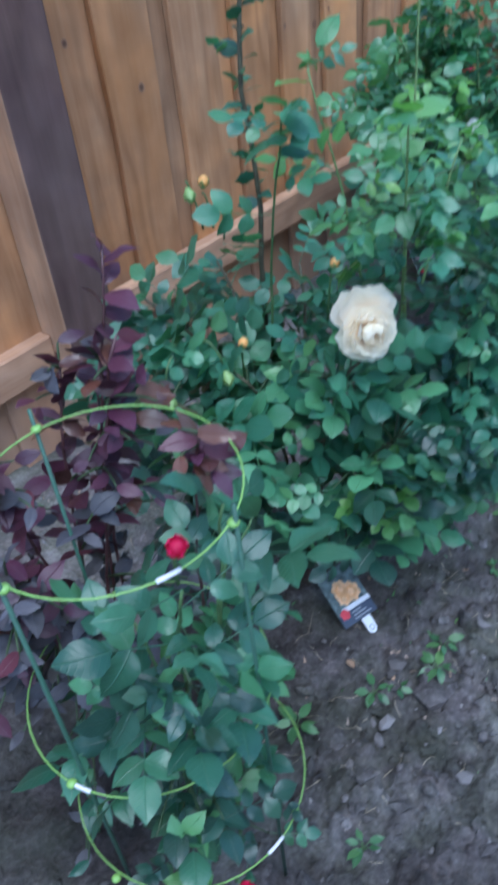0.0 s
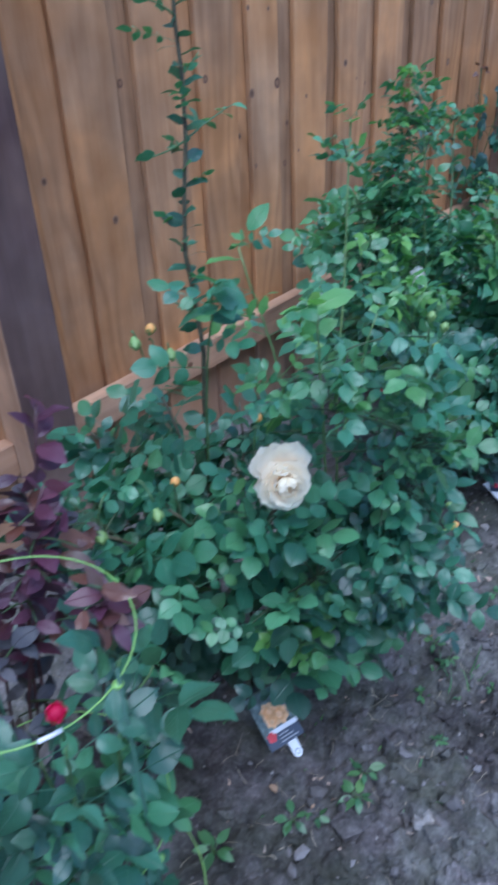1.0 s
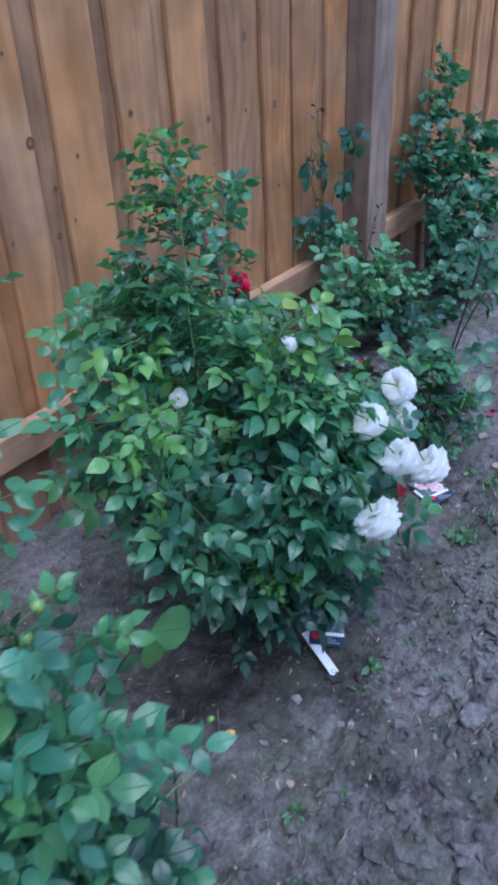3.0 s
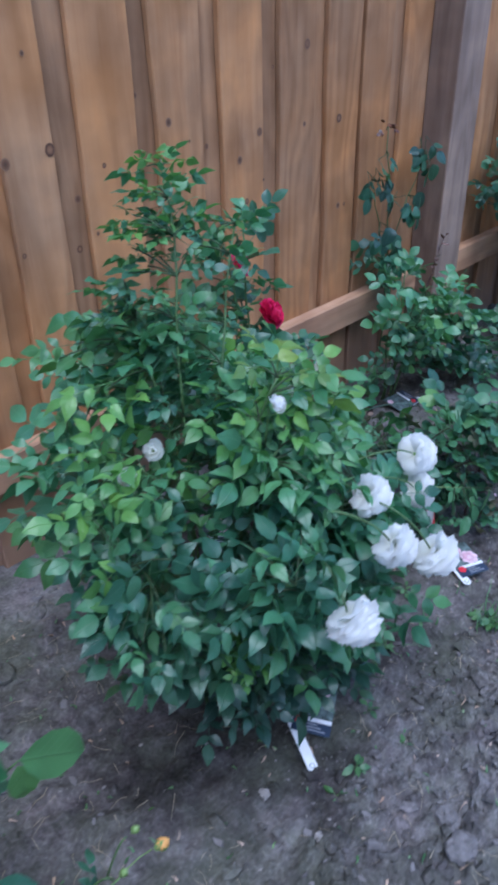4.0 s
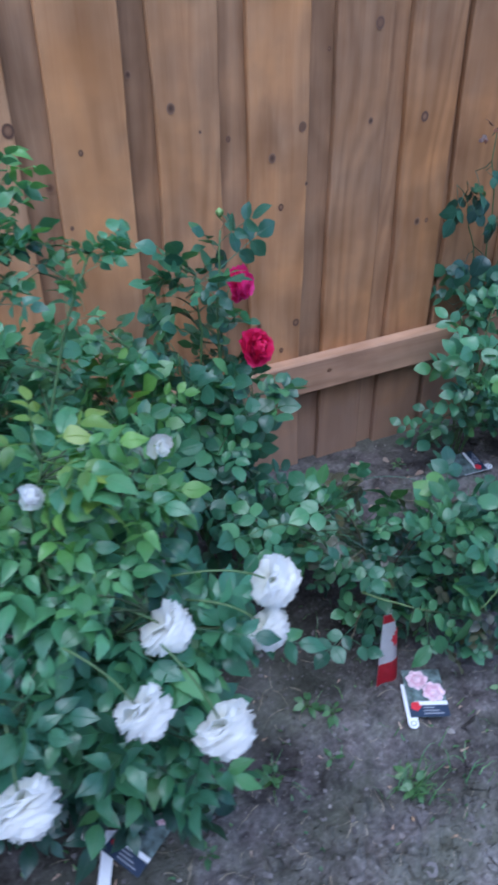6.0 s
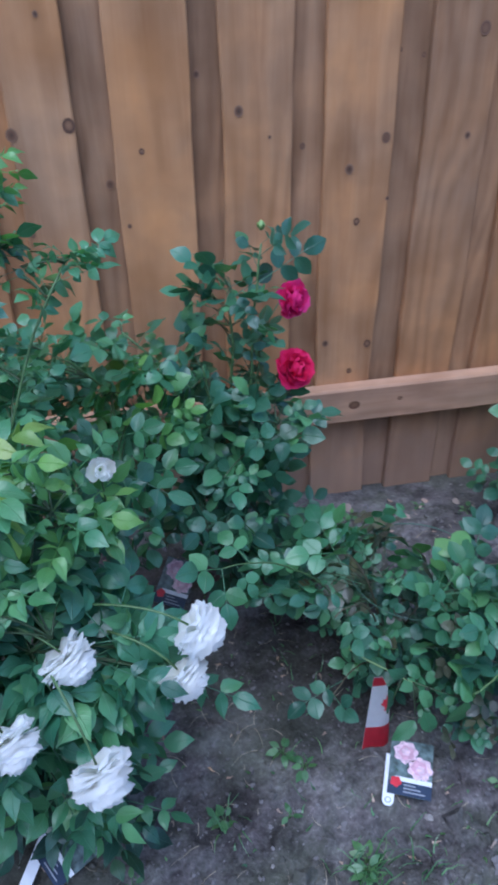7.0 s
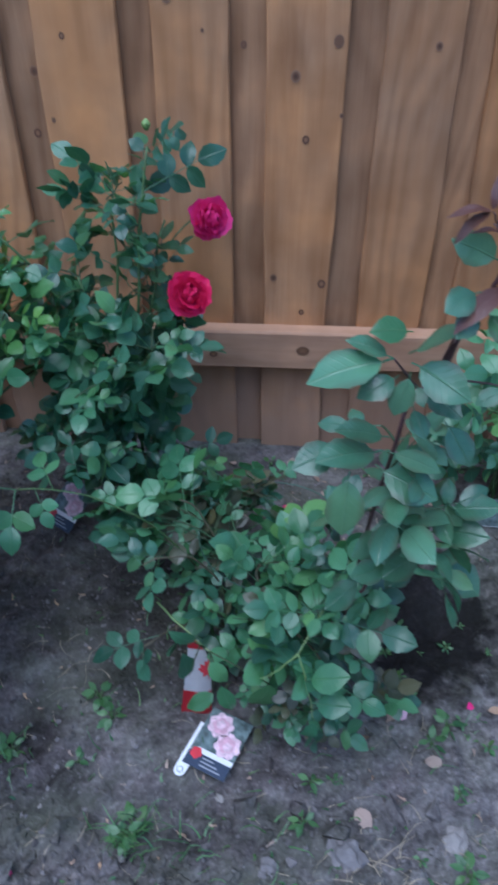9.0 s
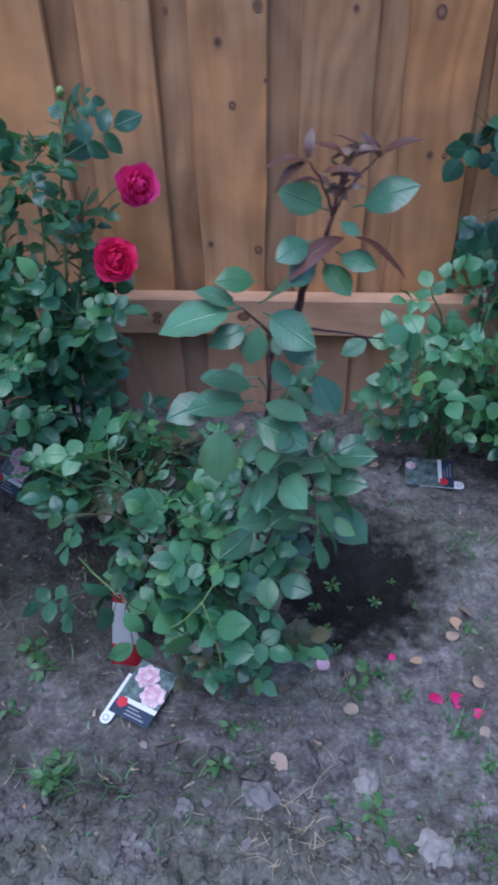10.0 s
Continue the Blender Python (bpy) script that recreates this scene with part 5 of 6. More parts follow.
def low_rose():
    p = Plant("rose_bush", "low spreading rose bush with arching green stems", "rose bush", (2.22, 0.86, 0), K_LOW, "fresh", 27)
    p.middle = Vector((2.22, 0.86, 0))
    p.twig_r = 0.0008
    p.gaps = [(2.147, 0.86, 0.28, 0.05), (2.15, 0.80, 0.29, 0.05), (2.19, 0.745, 0.29, 0.05), (2.25, 0.72, 0.30, 0.04), (2.14, 0.82, 0.27, 0.05), (2.18, 0.77, 0.28, 0.045), (2.14, 0.65, 0.08, 0.08), (2.15, 0.58, 0.16, 0.09), (2.16, 0.52, 0.24, 0.08), (2.20, 0.63, 0.04, 0.07), (2.22, 0.58, 0.11, 0.07), (2.25, 0.52, 0.20, 0.06), (1.915, 0.93, 0.25, 0.06), (1.95, 0.85, 0.33, 0.045), (1.885, 1.0, 0.18, 0.06)]
    for tip in ((2.36, 0.62, 0.22), (2.40, 0.66, 0.14), (2.081, 0.74, 0.30), (2.071, 0.70, 0.155), (2.25, 0.70, 0.32), (2.40, 0.80, 0.30), (2.10, 0.86, 0.32)):
        p.dress(p.cane(tip, 0.0021, None, 1.1, 0.45), 0.5, 0.045, 1.0, p.rng.choice(["mid", "deep", "deep"]))
    # pale arching stems in front
    fork = (2.309, 0.6, 0.307)
    p.cane(fork, 0.0017, (2.34, 0.66, 0.323), 0.3, 0.4, PALE_STEM, 0.002)
    p.cane((2.261, 0.6, 0.246), 0.0015, fork, 0.75, 0.5, PALE_STEM, 0.002)
    end = p.cane((2.336, 0.575, 0.193), 0.0013, fork, 0.4, 0.5, PALE_STEM, 0.002)
    for at, tip, n in ((end[5], (2.366, 0.572, 0.306), (0.1, -0.6, 0.8)), (end[9], (2.374, 0.555, 0.247), (0.2, -0.7, 0.7)), (end[12], (2.333, 0.56, 0.166), (0, -0.8, 0.5))):
        p.spray(at, tip, n, "mid", K_BIG_ONE, p.rng.randrange(3))
    p.clump((2.30, 0.74, 0.25), (0.12, 0.08, 0.07), 26, 1.0, ["mid", "deep", "mid", "dark", "fresh", "bronze"], 0.05)
    p.clump((2.21, 0.80, 0.20), (0.10, 0.07, 0.05), 11, 0.85, ["deep", "mid", "dark", "bronze"], 0.045)
    p.clump((2.30, 0.66, 0.13), (0.10, 0.06, 0.06), 20, 0.75, ["deep", "dark", "mid", "bronze"], 0.04)
    p.clump((2.14, 0.88, 0.20), (0.10, 0.06, 0.08), 12, 0.9, ["deep", "mid", "dark", "bronze"], 0.04)
    p.clump((2.24, 0.75, 0.10), (0.12, 0.07, 0.05), 20, 0.75, ["dark", "deep", "mid"], 0.04)
    p.clump((2.06, 0.93, 0.26), (0.08, 0.07, 0.07), 13, 0.95, ["mid", "deep"], 0.04)
    p.clump((2.18, 0.98, 0.22), (0.09, 0.05, 0.06), 16, 0.9, ["deep", "mid", "bronze", "fresh"], 0.042)
    p.clump((2.27, 0.84, 0.15), (0.07, 0.06, 0.05), 16, 0.85, ["mid", "bronze", "deep", "dark"], 0.042)
    p.clump((2.33, 0.72, 0.30), (0.06, 0.05, 0.05), 12, 1.0, ["fresh", "mid", "deep"], 0.045)
    # leaves that hang over the standing tag
    bow = p.cane((2.186, 0.65, 0.228), 0.0018, (2.10, 0.72, 0.243), 0.9, 0.5, PALE_STEM, 0.002)
    for a, b, c in (((2.191, 0.63, 0.155), (2.152, 0.61, 0.133), "fresh"), ((2.188, 0.63, 0.232), (2.213, 0.61, 0.206), "mid"), ((2.203, 0.63, 0.175), (2.22, 0.61, 0.132), "mid"),
                    ((2.273, 0.63, 0.187), (2.251, 0.61, 0.121), "fresh"), ((2.166, 0.64, 0.263), (2.148, 0.62, 0.292), "mid"), ((2.153, 0.65, 0.169), (2.148, 0.64, 0.217), "deep")):
        near = min(bow, key=lambda q: (q - Vector(a)).length)
        tube(p.twigs, p.local([near, near.lerp(Vector(a), 0.5), Vector(a)]), 0.0012, 0.0009, 4)
        p.spray(a, b, (0.05, -0.8, 0.6), c, K_OVAL, p.rng.randrange(4))
    # a thin shoot that reaches out towards the white rose
    shoot = p.cane((1.905, 0.765, 0.415), 0.0018, (2.14, 0.86, 0.16), 0.9, 0.4, STEM, 0.004)
    for at, tip, n in ((shoot[10], (1.912, 0.845, 0.425), (0, -0.5, 1)), (shoot[11], (1.955, 0.735, 0.372), (0.1, -0.6, 0.8)), (shoot[12], (1.905, 0.690, 0.365), (0, -0.6, 0.8)), (shoot[12], (1.845, 0.720, 0.468), (-0.1, -0.5, 0.9))):
        p.spray(at, tip, n, "mid", None, 2)
    p.done()


def big_leaf_rose():
    p = Plant("rose_bush", "single upright rose shoot with large glossy leaves and wine-red tip", "rose bush", (2.375, 0.74, 0), K_BIG_ONE, "gloss", 28, RED_CANE)
    p.middle = Vector((2.39, 0.72, 0))
    low = p.cane((2.4, 0.625, 0.695), 0.0040, None, 0.5, 0.35, None, 0.004)
    mid = p.cane((2.428, 0.61, 0.758), 0.0036, low[-1], 0.5, 0.5, None, 0.002)
    top = p.cane((2.445, 0.595, 0.825), 0.0042, mid[-1], 0.6, 0.4, None, 0.002)
    tip = p.cane((2.454, 0.59, 0.864), 0.0030, top[-1], 0.5, 0.6, None, 0.002)
    p.cane((2.432, 0.575, 0.916), 0.0016, tip[-1], 0.7, 0.4, None, 0.002)
    p.cane((2.464, 0.59, 0.911), 0.0016, tip[-1], 0.7, 0.4, None, 0.002)
    p.cane((2.492, 0.61, 0.908), 0.0014, tip[-1], 0.7, 0.4, None, 0.002)
    p.cane((2.474, 0.6, 0.92), 0.0012, tip[-1], 0.7, 0.4, None, 0.002)
    p.cane((2.375, 0.585, 0.775), 0.0020, mid[4], 0.5, 0.5, None, 0.002)
    p.cane((2.513, 0.66, 0.696), 0.0016, mid[8], 0.5, 0.5, None, 0.003)
    side = p.cane((2.452, 0.64, 0.49), 0.0030, low[5], 0.6, 0.4, None, 0.004)
    face, up, out, flat = (0.05, -0.75, 0.65), (0.1, -0.35, 1), (-0.3, -0.5, 0.8), (0, 0.1, 1)
    # broad leaves on short stalks, from the tip of the shoot down: from, to, facing, colour
    for start, end, normal, colour in (
        ((2.375, 0.585, 0.775), (2.307, 0.55, 0.775), out, "gloss"),
        ((2.375, 0.585, 0.775), (2.338, 0.58, 0.798), up, "gloss"),
        ((2.383, 0.59, 0.754), (2.353, 0.56, 0.747), face, "gloss"),
        ((2.393, 0.59, 0.758), (2.385, 0.57, 0.719), face, "gloss"),
        ((2.391, 0.6, 0.794), (2.357, 0.58, 0.81), up, "fresh"),
        ((2.39, 0.6, 0.771), (2.423, 0.58, 0.814), up, "gloss"),
        ((2.394, 0.6, 0.761), (2.44, 0.56, 0.766), face, "gloss"),
        ((2.403, 0.61, 0.73), (2.412, 0.59, 0.725), face, "gloss"),
        ((2.44, 0.59, 0.841), (2.407, 0.565, 0.846), up, "gloss"),
        ((2.443, 0.59, 0.831), (2.419, 0.56, 0.821), face, "gloss"),
        ((2.447, 0.59, 0.825), (2.468, 0.56, 0.805), face, "gloss"),
        ((2.459, 0.59, 0.831), (2.489, 0.565, 0.828), face, "gloss"),
        ((2.472, 0.595, 0.87), (2.519, 0.575, 0.893), face, "gloss"),
        ((2.451, 0.59, 0.869), (2.413, 0.575, 0.892), face, "gloss"),
        ((2.46, 0.59, 0.861), (2.475, 0.575, 0.854), face, "gloss"),
        ((2.41, 0.62, 0.717), (2.446, 0.59, 0.726), up, "gloss"),
        ((2.405, 0.62, 0.699), (2.413, 0.59, 0.682), face, "gloss"),
        ((2.443, 0.64, 0.666), (2.477, 0.61, 0.635), face, "gloss"),
        ((2.503, 0.66, 0.696), (2.478, 0.64, 0.686), face, "gloss"),
        ((2.382, 0.62, 0.639), (2.326, 0.58, 0.66), out, "gloss"),
        ((2.387, 0.62, 0.657), (2.341, 0.6, 0.682), up, "gloss"),
        ((2.343, 0.62, 0.639), (2.293, 0.59, 0.639), out, "gloss"),
        ((2.349, 0.6, 0.626), (2.336, 0.56, 0.57), face, "gloss"),
        ((2.377, 0.62, 0.619), (2.434, 0.58, 0.602), face, "gloss"),
        ((2.387, 0.62, 0.637), (2.439, 0.6, 0.644), up, "gloss"),
        ((2.452, 0.64, 0.502), (2.501, 0.62, 0.542), up, "gloss"),
        ((2.454, 0.64, 0.479), (2.4, 0.6, 0.475), face, "gloss"),
        ((2.465, 0.64, 0.469), (2.513, 0.6, 0.429), face, "gloss"),
        ((2.443, 0.64, 0.445), (2.418, 0.61, 0.437), face, "gloss"),
        ((2.384, 0.64, 0.415), (2.338, 0.6, 0.412), face, "gloss"),
        ((2.433, 0.64, 0.514), (2.392, 0.61, 0.527), out, "gloss"),
        ((2.4, 0.65, 0.487), (2.368, 0.61, 0.5), face, "gloss"),
        ((2.415, 0.64, 0.526), (2.454, 0.61, 0.566), up, "gloss")):
        p.spray(start, end, normal, colour, K_BIG_ONE, p.rng.randrange(3))
    p.clump((2.42, 0.645, 0.50), (0.05, 0.04, 0.06), 6, 0.7, ["gloss"], 0.05, 0.07, K_BIG)
    p.clump((2.40, 0.64, 0.62), (0.04, 0.03, 0.05), 3, 0.7, ["gloss"], 0.05, 0.07, K_BIG)
    # narrow wine-red leaves round the tip
    for start, end, normal in (
        ((2.466, 0.59, 0.845), (2.417, 0.565, 0.846), flat),
        ((2.474, 0.59, 0.846), (2.521, 0.57, 0.846), flat),
        ((2.453, 0.59, 0.832), (2.418, 0.57, 0.831), flat),
        ((2.432, 0.575, 0.917), (2.408, 0.565, 0.93), up),
        ((2.431, 0.575, 0.917), (2.406, 0.56, 0.911), up),
        ((2.432, 0.575, 0.918), (2.434, 0.575, 0.939), face),
        ((2.443, 0.58, 0.898), (2.427, 0.575, 0.908), up),
        ((2.443, 0.58, 0.905), (2.459, 0.57, 0.922), up),
        ((2.464, 0.59, 0.912), (2.45, 0.585, 0.935), up),
        ((2.465, 0.59, 0.912), (2.478, 0.585, 0.93), up),
        ((2.492, 0.61, 0.908), (2.505, 0.6, 0.934), up),
        ((2.493, 0.61, 0.907), (2.484, 0.6, 0.926), face),
        ((2.474, 0.6, 0.919), (2.459, 0.59, 0.924), up),
        ((2.468, 0.59, 0.897), (2.454, 0.58, 0.894), up)):
        p.spray(start, end, normal, "wine", K_WINE, p.rng.randrange(3))
    p.clump((2.469, 0.595, 0.914), (0.02, 0.015, 0.015), 5, 0.9, ["wine"], 0.014, 0.03, K_TINY)
    p.clump((2.458, 0.59, 0.891), (0.012, 0.012, 0.02), 3, 0.8, ["wine"], 0.014, 0.03, K_TINY)
    p.done()


def fence_rose():
    p = Plant("rose_bush", "bright green rose bush at the fence foot", "rose bush", (2.72, 1.24, 0), K_CRIM, "mid", 29, STEM)
    p.middle = Vector((2.74, 1.26, 0))
    p.gaps = [(2.70, 1.16, 0.05, 0.085), (2.60, 1.11, 0.10, 0.08), (2.65, 1.06, 0.13, 0.075), (2.63, 0.98, 0.21, 0.06)]
    for tip in ((2.62, 1.08, 0.36), (2.70, 1.12, 0.42), (2.82, 1.12, 0.40), (2.90, 1.16, 0.36), (2.66, 1.22, 0.44), (2.80, 1.26, 0.42), (2.98, 1.22, 0.3)):
        p.dress(p.cane(tip, 0.003), 0.35, 0.05)
    for tip in ((2.745, 1.115, 0.56), (2.725, 1.12, 0.50)):      # two young reddish shoots
        q = p.cane(tip, 0.0014, (2.74, 1.16, 0.30), 0.6, 0.3, RED_CANE, 0.004)
        p.dress(q, 0.7, 0.014, 0.8, "wine", K_TINY, 0.8)
    p.clump((2.73, 1.14, 0.31), (0.12, 0.09, 0.10), 13, 0.9, ["fresh", "fresh", "deep", "mid"])
    p.clump((2.84, 1.16, 0.26), (0.13, 0.1, 0.10), 13, 0.9, ["fresh", "deep", "deep"])
    p.clump((2.74, 1.2, 0.13), (0.18, 0.1, 0.08), 18, 0.95, ["deep", "mid"])
    p.clump((3.0, 1.1, 0.14), (0.16, 0.12, 0.10), 18, 0.95, ["deep", "dark", "mid"])
    p.done()


def vine():
    p = Plant("climbing_vine", "dark green climbing vine on the fence boards", "climber", (2.86, 1.385, 0), K_VINE, "deep", 30, STEM)
    p.middle = Vector((2.86, 1.5, 0))
    a = p.cane((2.83, 1.385, 0.80), 0.0028, None, 0.5, 0.2, None, 0.02)
    b = p.cane((2.97, 1.37, 0.66), 0.0024, (2.85, 1.385, 0.3), 0.6, 0.3, None, 0.01)
    c = p.cane((2.75, 1.385, 0.66), 0.0024, (2.85, 1.385, 0.3), 0.6, 0.3, None, 0.01)
    for x, z, c in ((2.745, 0.695, "dark"), (2.775, 0.715, "deep"), (2.715, 0.675, "dark"), (2.76, 0.655, "deep"), (2.981, 0.702, "deep"), (2.955, 0.725, "blue"), (3.005, 0.68, "deep"), (2.904, 0.585, "blue"), (2.875, 0.60, "deep"),
                    (2.925, 0.55, "deep"), (2.82, 0.555, "dark"), (2.81, 0.48, "deep"), (2.78, 0.505, "dark"), (2.845, 0.455, "deep"), (2.77, 0.45, "deep"), (2.875, 0.42, "deep"), (2.80, 0.40, "deep")) * 2:
        d = Vector((p.rng.gauss(0, .6), -0.25, p.rng.uniform(-1, -.2)))
        at = Vector((x + p.rng.gauss(0, .016), 1.375 - p.rng.uniform(0, .04), z + .02 + p.rng.gauss(0, .016)))
        p.leaf(at, d, Vector((p.rng.gauss(0, .35), -1, 0.6 + p.rng.gauss(0, .3))), p.rng.uniform(0.6, 0.95), "dark" if c == "blue" else c, p.rng.choice([K_IVY, K_VINE, K_VINE]))
        near = min((q for pts in p.canes for q in pts), key=lambda q: (q - at).length)
        tube(p.twigs, p.local([near, near.lerp(at, .5) + Vector((0, -.008, 0)), at]), 0.0014, 0.001, 4)
    p.clump((2.83, 1.36, 0.36), (0.14, 0.02, 0.06), 11, 1.0, ["deep", "mid"], 0.05, 0.06, K_CRIM)
    p.clump((2.82, 1.38, 0.80), (0.02, 0.01, 0.02), 3, 0.35, ["wine"], 0.03, 0.04)
    p.done()


def corner_climber():
    p = Plant("climbing_rose", "tall dark climbing rose behind the second post", "climber", (3.46, 1.26, 0), K_VINE, "deep", 31)
    p.middle = Vector((3.5, 1.4, 0))
    for tip in ((3.60, 1.33, 0.86), (3.44, 1.32, 0.74), (3.36, 1.30, 0.64), (3.70, 1.28, 0.56), (3.36, 1.16, 0.36), (3.56, 1.12, 0.36)):
        p.dress(p.cane(tip), 0.35, 0.04, 0.85)
    p.clump((3.58, 1.33, 0.74), (0.10, 0.05, 0.14), 26, 0.75, ["deep", "mid"])
    p.clump((3.46, 1.30, 0.52), (0.16, 0.08, 0.14), 40, 0.85, ["deep", "deep", "blue"])
    p.clump((3.52, 1.16, 0.30), (0.24, 0.12, 0.16), 54, 0.85, ["deep", "blue", "deep"])
    p.clump((3.40, 1.08, 0.12), (0.22, 0.12, 0.1), 30, 0.8, ["deep"])
    p.clump((3.86, 1.2, 0.4), (0.16, 0.1, 0.2), 30, 0.9, ["deep", "blue"])
    p.done(200)


red_rose()
purple_shrub()
cream_rose()
tall_rose()
white_rose()
crimson_rose()
low_rose()
big_leaf_rose()
fence_rose()
vine()
corner_climber()

# ---- ring supports ----


def ring_support(name, label, centre, r, heights, wire, stakes, top, clips=()):
    s = thing(name, label, "plant support", (centre[0], centre[1], 0))
    for h, off, scale in heights:
        pts = [(off[0] + r * scale * math.cos(a), off[1] + r * scale * math.sin(a), h) for a in (k * math.tau / 48 for k in range(48))]
        part("ring", tube(bmesh.new(), pts, 0.0010, 0.0010, 6, True), wire, s)
    for a in stakes:
        x, y = r * math.cos(radians(a)), r * math.sin(radians(a))
        z0 = soil_height(centre[0] + x, centre[1] + y) - 0.03
        st = part("stake", tube(bmesh.new(), [(x * 1.04, y * 1.04, z0), (x * 1.04, y * 1.04, top)], 0.0022, 0.0022, 8), WIRE_DARK, s, "dark green coated stake")
        for h, off, scale in heights:
            bm = bmesh.new()
            bmesh.ops.create_uvsphere(bm, u_segments=8, v_segments=6, radius=0.0048)
            for v in bm.verts:
                v.co = Vector((v.co.x * 1.2 + off[0] * 0.5 + x * scale * 1.02, v.co.y * 1.2 + off[1] * 0.5 + y * scale * 1.02, v.co.z * 0.8 + h))
            part("clamp", bm, wire, st)
    for h, a, off, scale in clips:
        pts = [(off[0] + r * scale * math.cos(radians(a + d)), off[1] + r * scale * math.sin(radians(a + d)), h) for d in (-5, -2.5, 0, 2.5, 5)]
        part("clip", tube(bmesh.new(), pts, 0.0022, 0.0022, 8), CLIP, s, "white plastic sleeve")


ring_support("ring_support", "light green plant ring support around a rose", (0.229, 0.484), 0.121,
             ((0.70, (0, 0), 1.0), (0.42, (-0.006, 0.006), 1.11), (0.21, (0.008, -0.004), 1.19)), WIRE, (-73, 82, 190), 0.722,
             ((0.70, -107, (0, 0), 1.0), (0.42, 196, (-0.006, 0.006), 1.11), (0.21, -92, (0.008, -0.004), 1.19)))
ring_support("ring_support", "dark green plant ring support in a low rose", (2.266, 0.866), 0.121, ((0.25, (0, 0), 1.0),), WIRE_DARK, (150, 30, -90), 0.262)

# ---- plant tags ----


def flat_shape(bm, pts, z, thick=0.0008):
    lo = [bm.verts.new((x, y, z)) for x, y in pts]
    hi = [bm.verts.new((x, y, z + thick)) for x, y in pts]
    bm.faces.new(hi)
    bm.faces.new(lo[::-1])
    n = len(pts)
    for k in range(n):
        bm.faces.new((lo[k], lo[(k + 1) % n], hi[(k + 1) % n], hi[k]))
    return bm


def rect(u0, v0, u1, v1):
    return [(u0, v0), (u1, v0), (u1, v1), (u0, v1)]


def blob(u, v, r, rng, n=18, lobes=5):
    o = rng.uniform(0, 6)
    return [(u + r * (1 + 0.12 * math.cos(lobes * a + o)) * math.cos(a), v + r * (1 + 0.12 * math.cos(lobes * a + o)) * math.sin(a)) for a in (k * math.tau / n for k in range(n))]


def plant_tag(label, at, yaw, tilt, bloom_mat, seed, lift=0.012, stake=(-0.04, 0.10, 0.0), lean=0.0, swing=0.0, petals=((0.026, 0.077, 0.020), (0.0515, 0.051, 0.0202))):
    """A printed card on a white stake: u across, v up the card."""
    rng = random.Random(seed)
    t = thing("plant_tag", label, "plant label", group="plant tags")
    t.matrix_world = pose(at[0], at[1], soil_height(at[0], at[1]) + lift, tilt, lean, yaw)
    foot, head, mid = stake[0], stake[1], stake[2] + 0.009
    tip = [(mid + 0.0095 * math.cos(a), foot + 0.0095 * math.sin(a)) for a in (math.pi + k * math.pi / 8 for k in range(9))]
    st = part("stake", flat_shape(bmesh.new(), tip + [(mid + 0.0095, head), (mid - 0.0095, head)], -0.0016, 0.0012), TAG_WHITE, t, "white plastic stake", False)
    ring = [(mid + 0.0056 * math.cos(k * math.tau / 14), foot + 0.0005 + 0.0056 * math.sin(k * math.tau / 14)) for k in range(14)]
    part("mark", flat_shape(bmesh.new(), ring, -0.0003, 0.0004), TAG_GREY, st, smooth=False)
    part("mark", flat_shape(bmesh.new(), [(mid + (u - mid) * 0.62, foot + 0.0005 + (v - foot - 0.0005) * 0.62) for u, v in ring], 0.0002, 0.0004), TAG_WHITE, st, smooth=False)
    bm = flat_shape(bmesh.new(), rect(0, 0, 0.072, 0.100), 0, 0.0012)
    card = part("card", bm, TAG_PHOTO, t, "dark printed card", False)
    card.rotation_euler = (0, 0, radians(swing))
    part("band", flat_shape(bmesh.new(), rect(0, 0, 0.072, 0.023), 0.0014), TAG_NAVY, card, smooth=False)
    part("band", flat_shape(bmesh.new(), rect(0.012, 0.0235, 0.072, 0.0315), 0.0016), TAG_WHITE, card, smooth=False)
    part("emblem", flat_shape(bmesh.new(), blob(0.013, 0.021, 0.009, rng), 0.0026), TAG_RED, card, smooth=False)
    for k in range(3):
        part("print_bar", flat_shape(bmesh.new(), rect(0.026, 0.005 + k * 0.006, 0.062 - 0.008 * k, 0.0068 + k * 0.006), 0.0024), TAG_GREY, card, smooth=False)
    for u, v, r in petals:
        pic = part("bloom_picture", flat_shape(bmesh.new(), blob(u, v, r, rng, 24, 7), 0.0018), bloom_mat, card, smooth=False)
        for q in (0.66, 0.36):
            part("petal_picture", flat_shape(bmesh.new(), blob(u + rng.uniform(-.002, .002), v + rng.uniform(-.002, .002), r * q, rng, 16, 5), 0.0018 + 0.0012 * (1 - q)), BLOOM_DEEP[bloom_mat.name] if q > 0.5 else bloom_mat, pic, smooth=False)
    return t


BLOOM_DEEP = {m.name: plain("deep_" + m.name, c, 0.4, 0.2, 120) for m, c in ((TAG_PINK, (0.62, 0.36, 0.45)), (TAG_ORANGE, (0.70, 0.36, 0.15)), (TAG_RED, (0.40, 0.02, 0.04)))}
plant_tag("printed plant tag with pink blooms lying on the soil", (2.143, 0.592), -23, 3, TAG_PINK, 1, stake=(-0.012, 0.07, -0.006))
plant_tag("printed plant tag with orange blooms under a rose bush", (0.640, 0.530), -14, 34, TAG_ORANGE, 2, stake=(-0.022, 0.07, 0.036), petals=((0.030, 0.062, 0.016), (0.046, 0.050, 0.0175), (0.028, 0.046, 0.013)), lift=0.022)
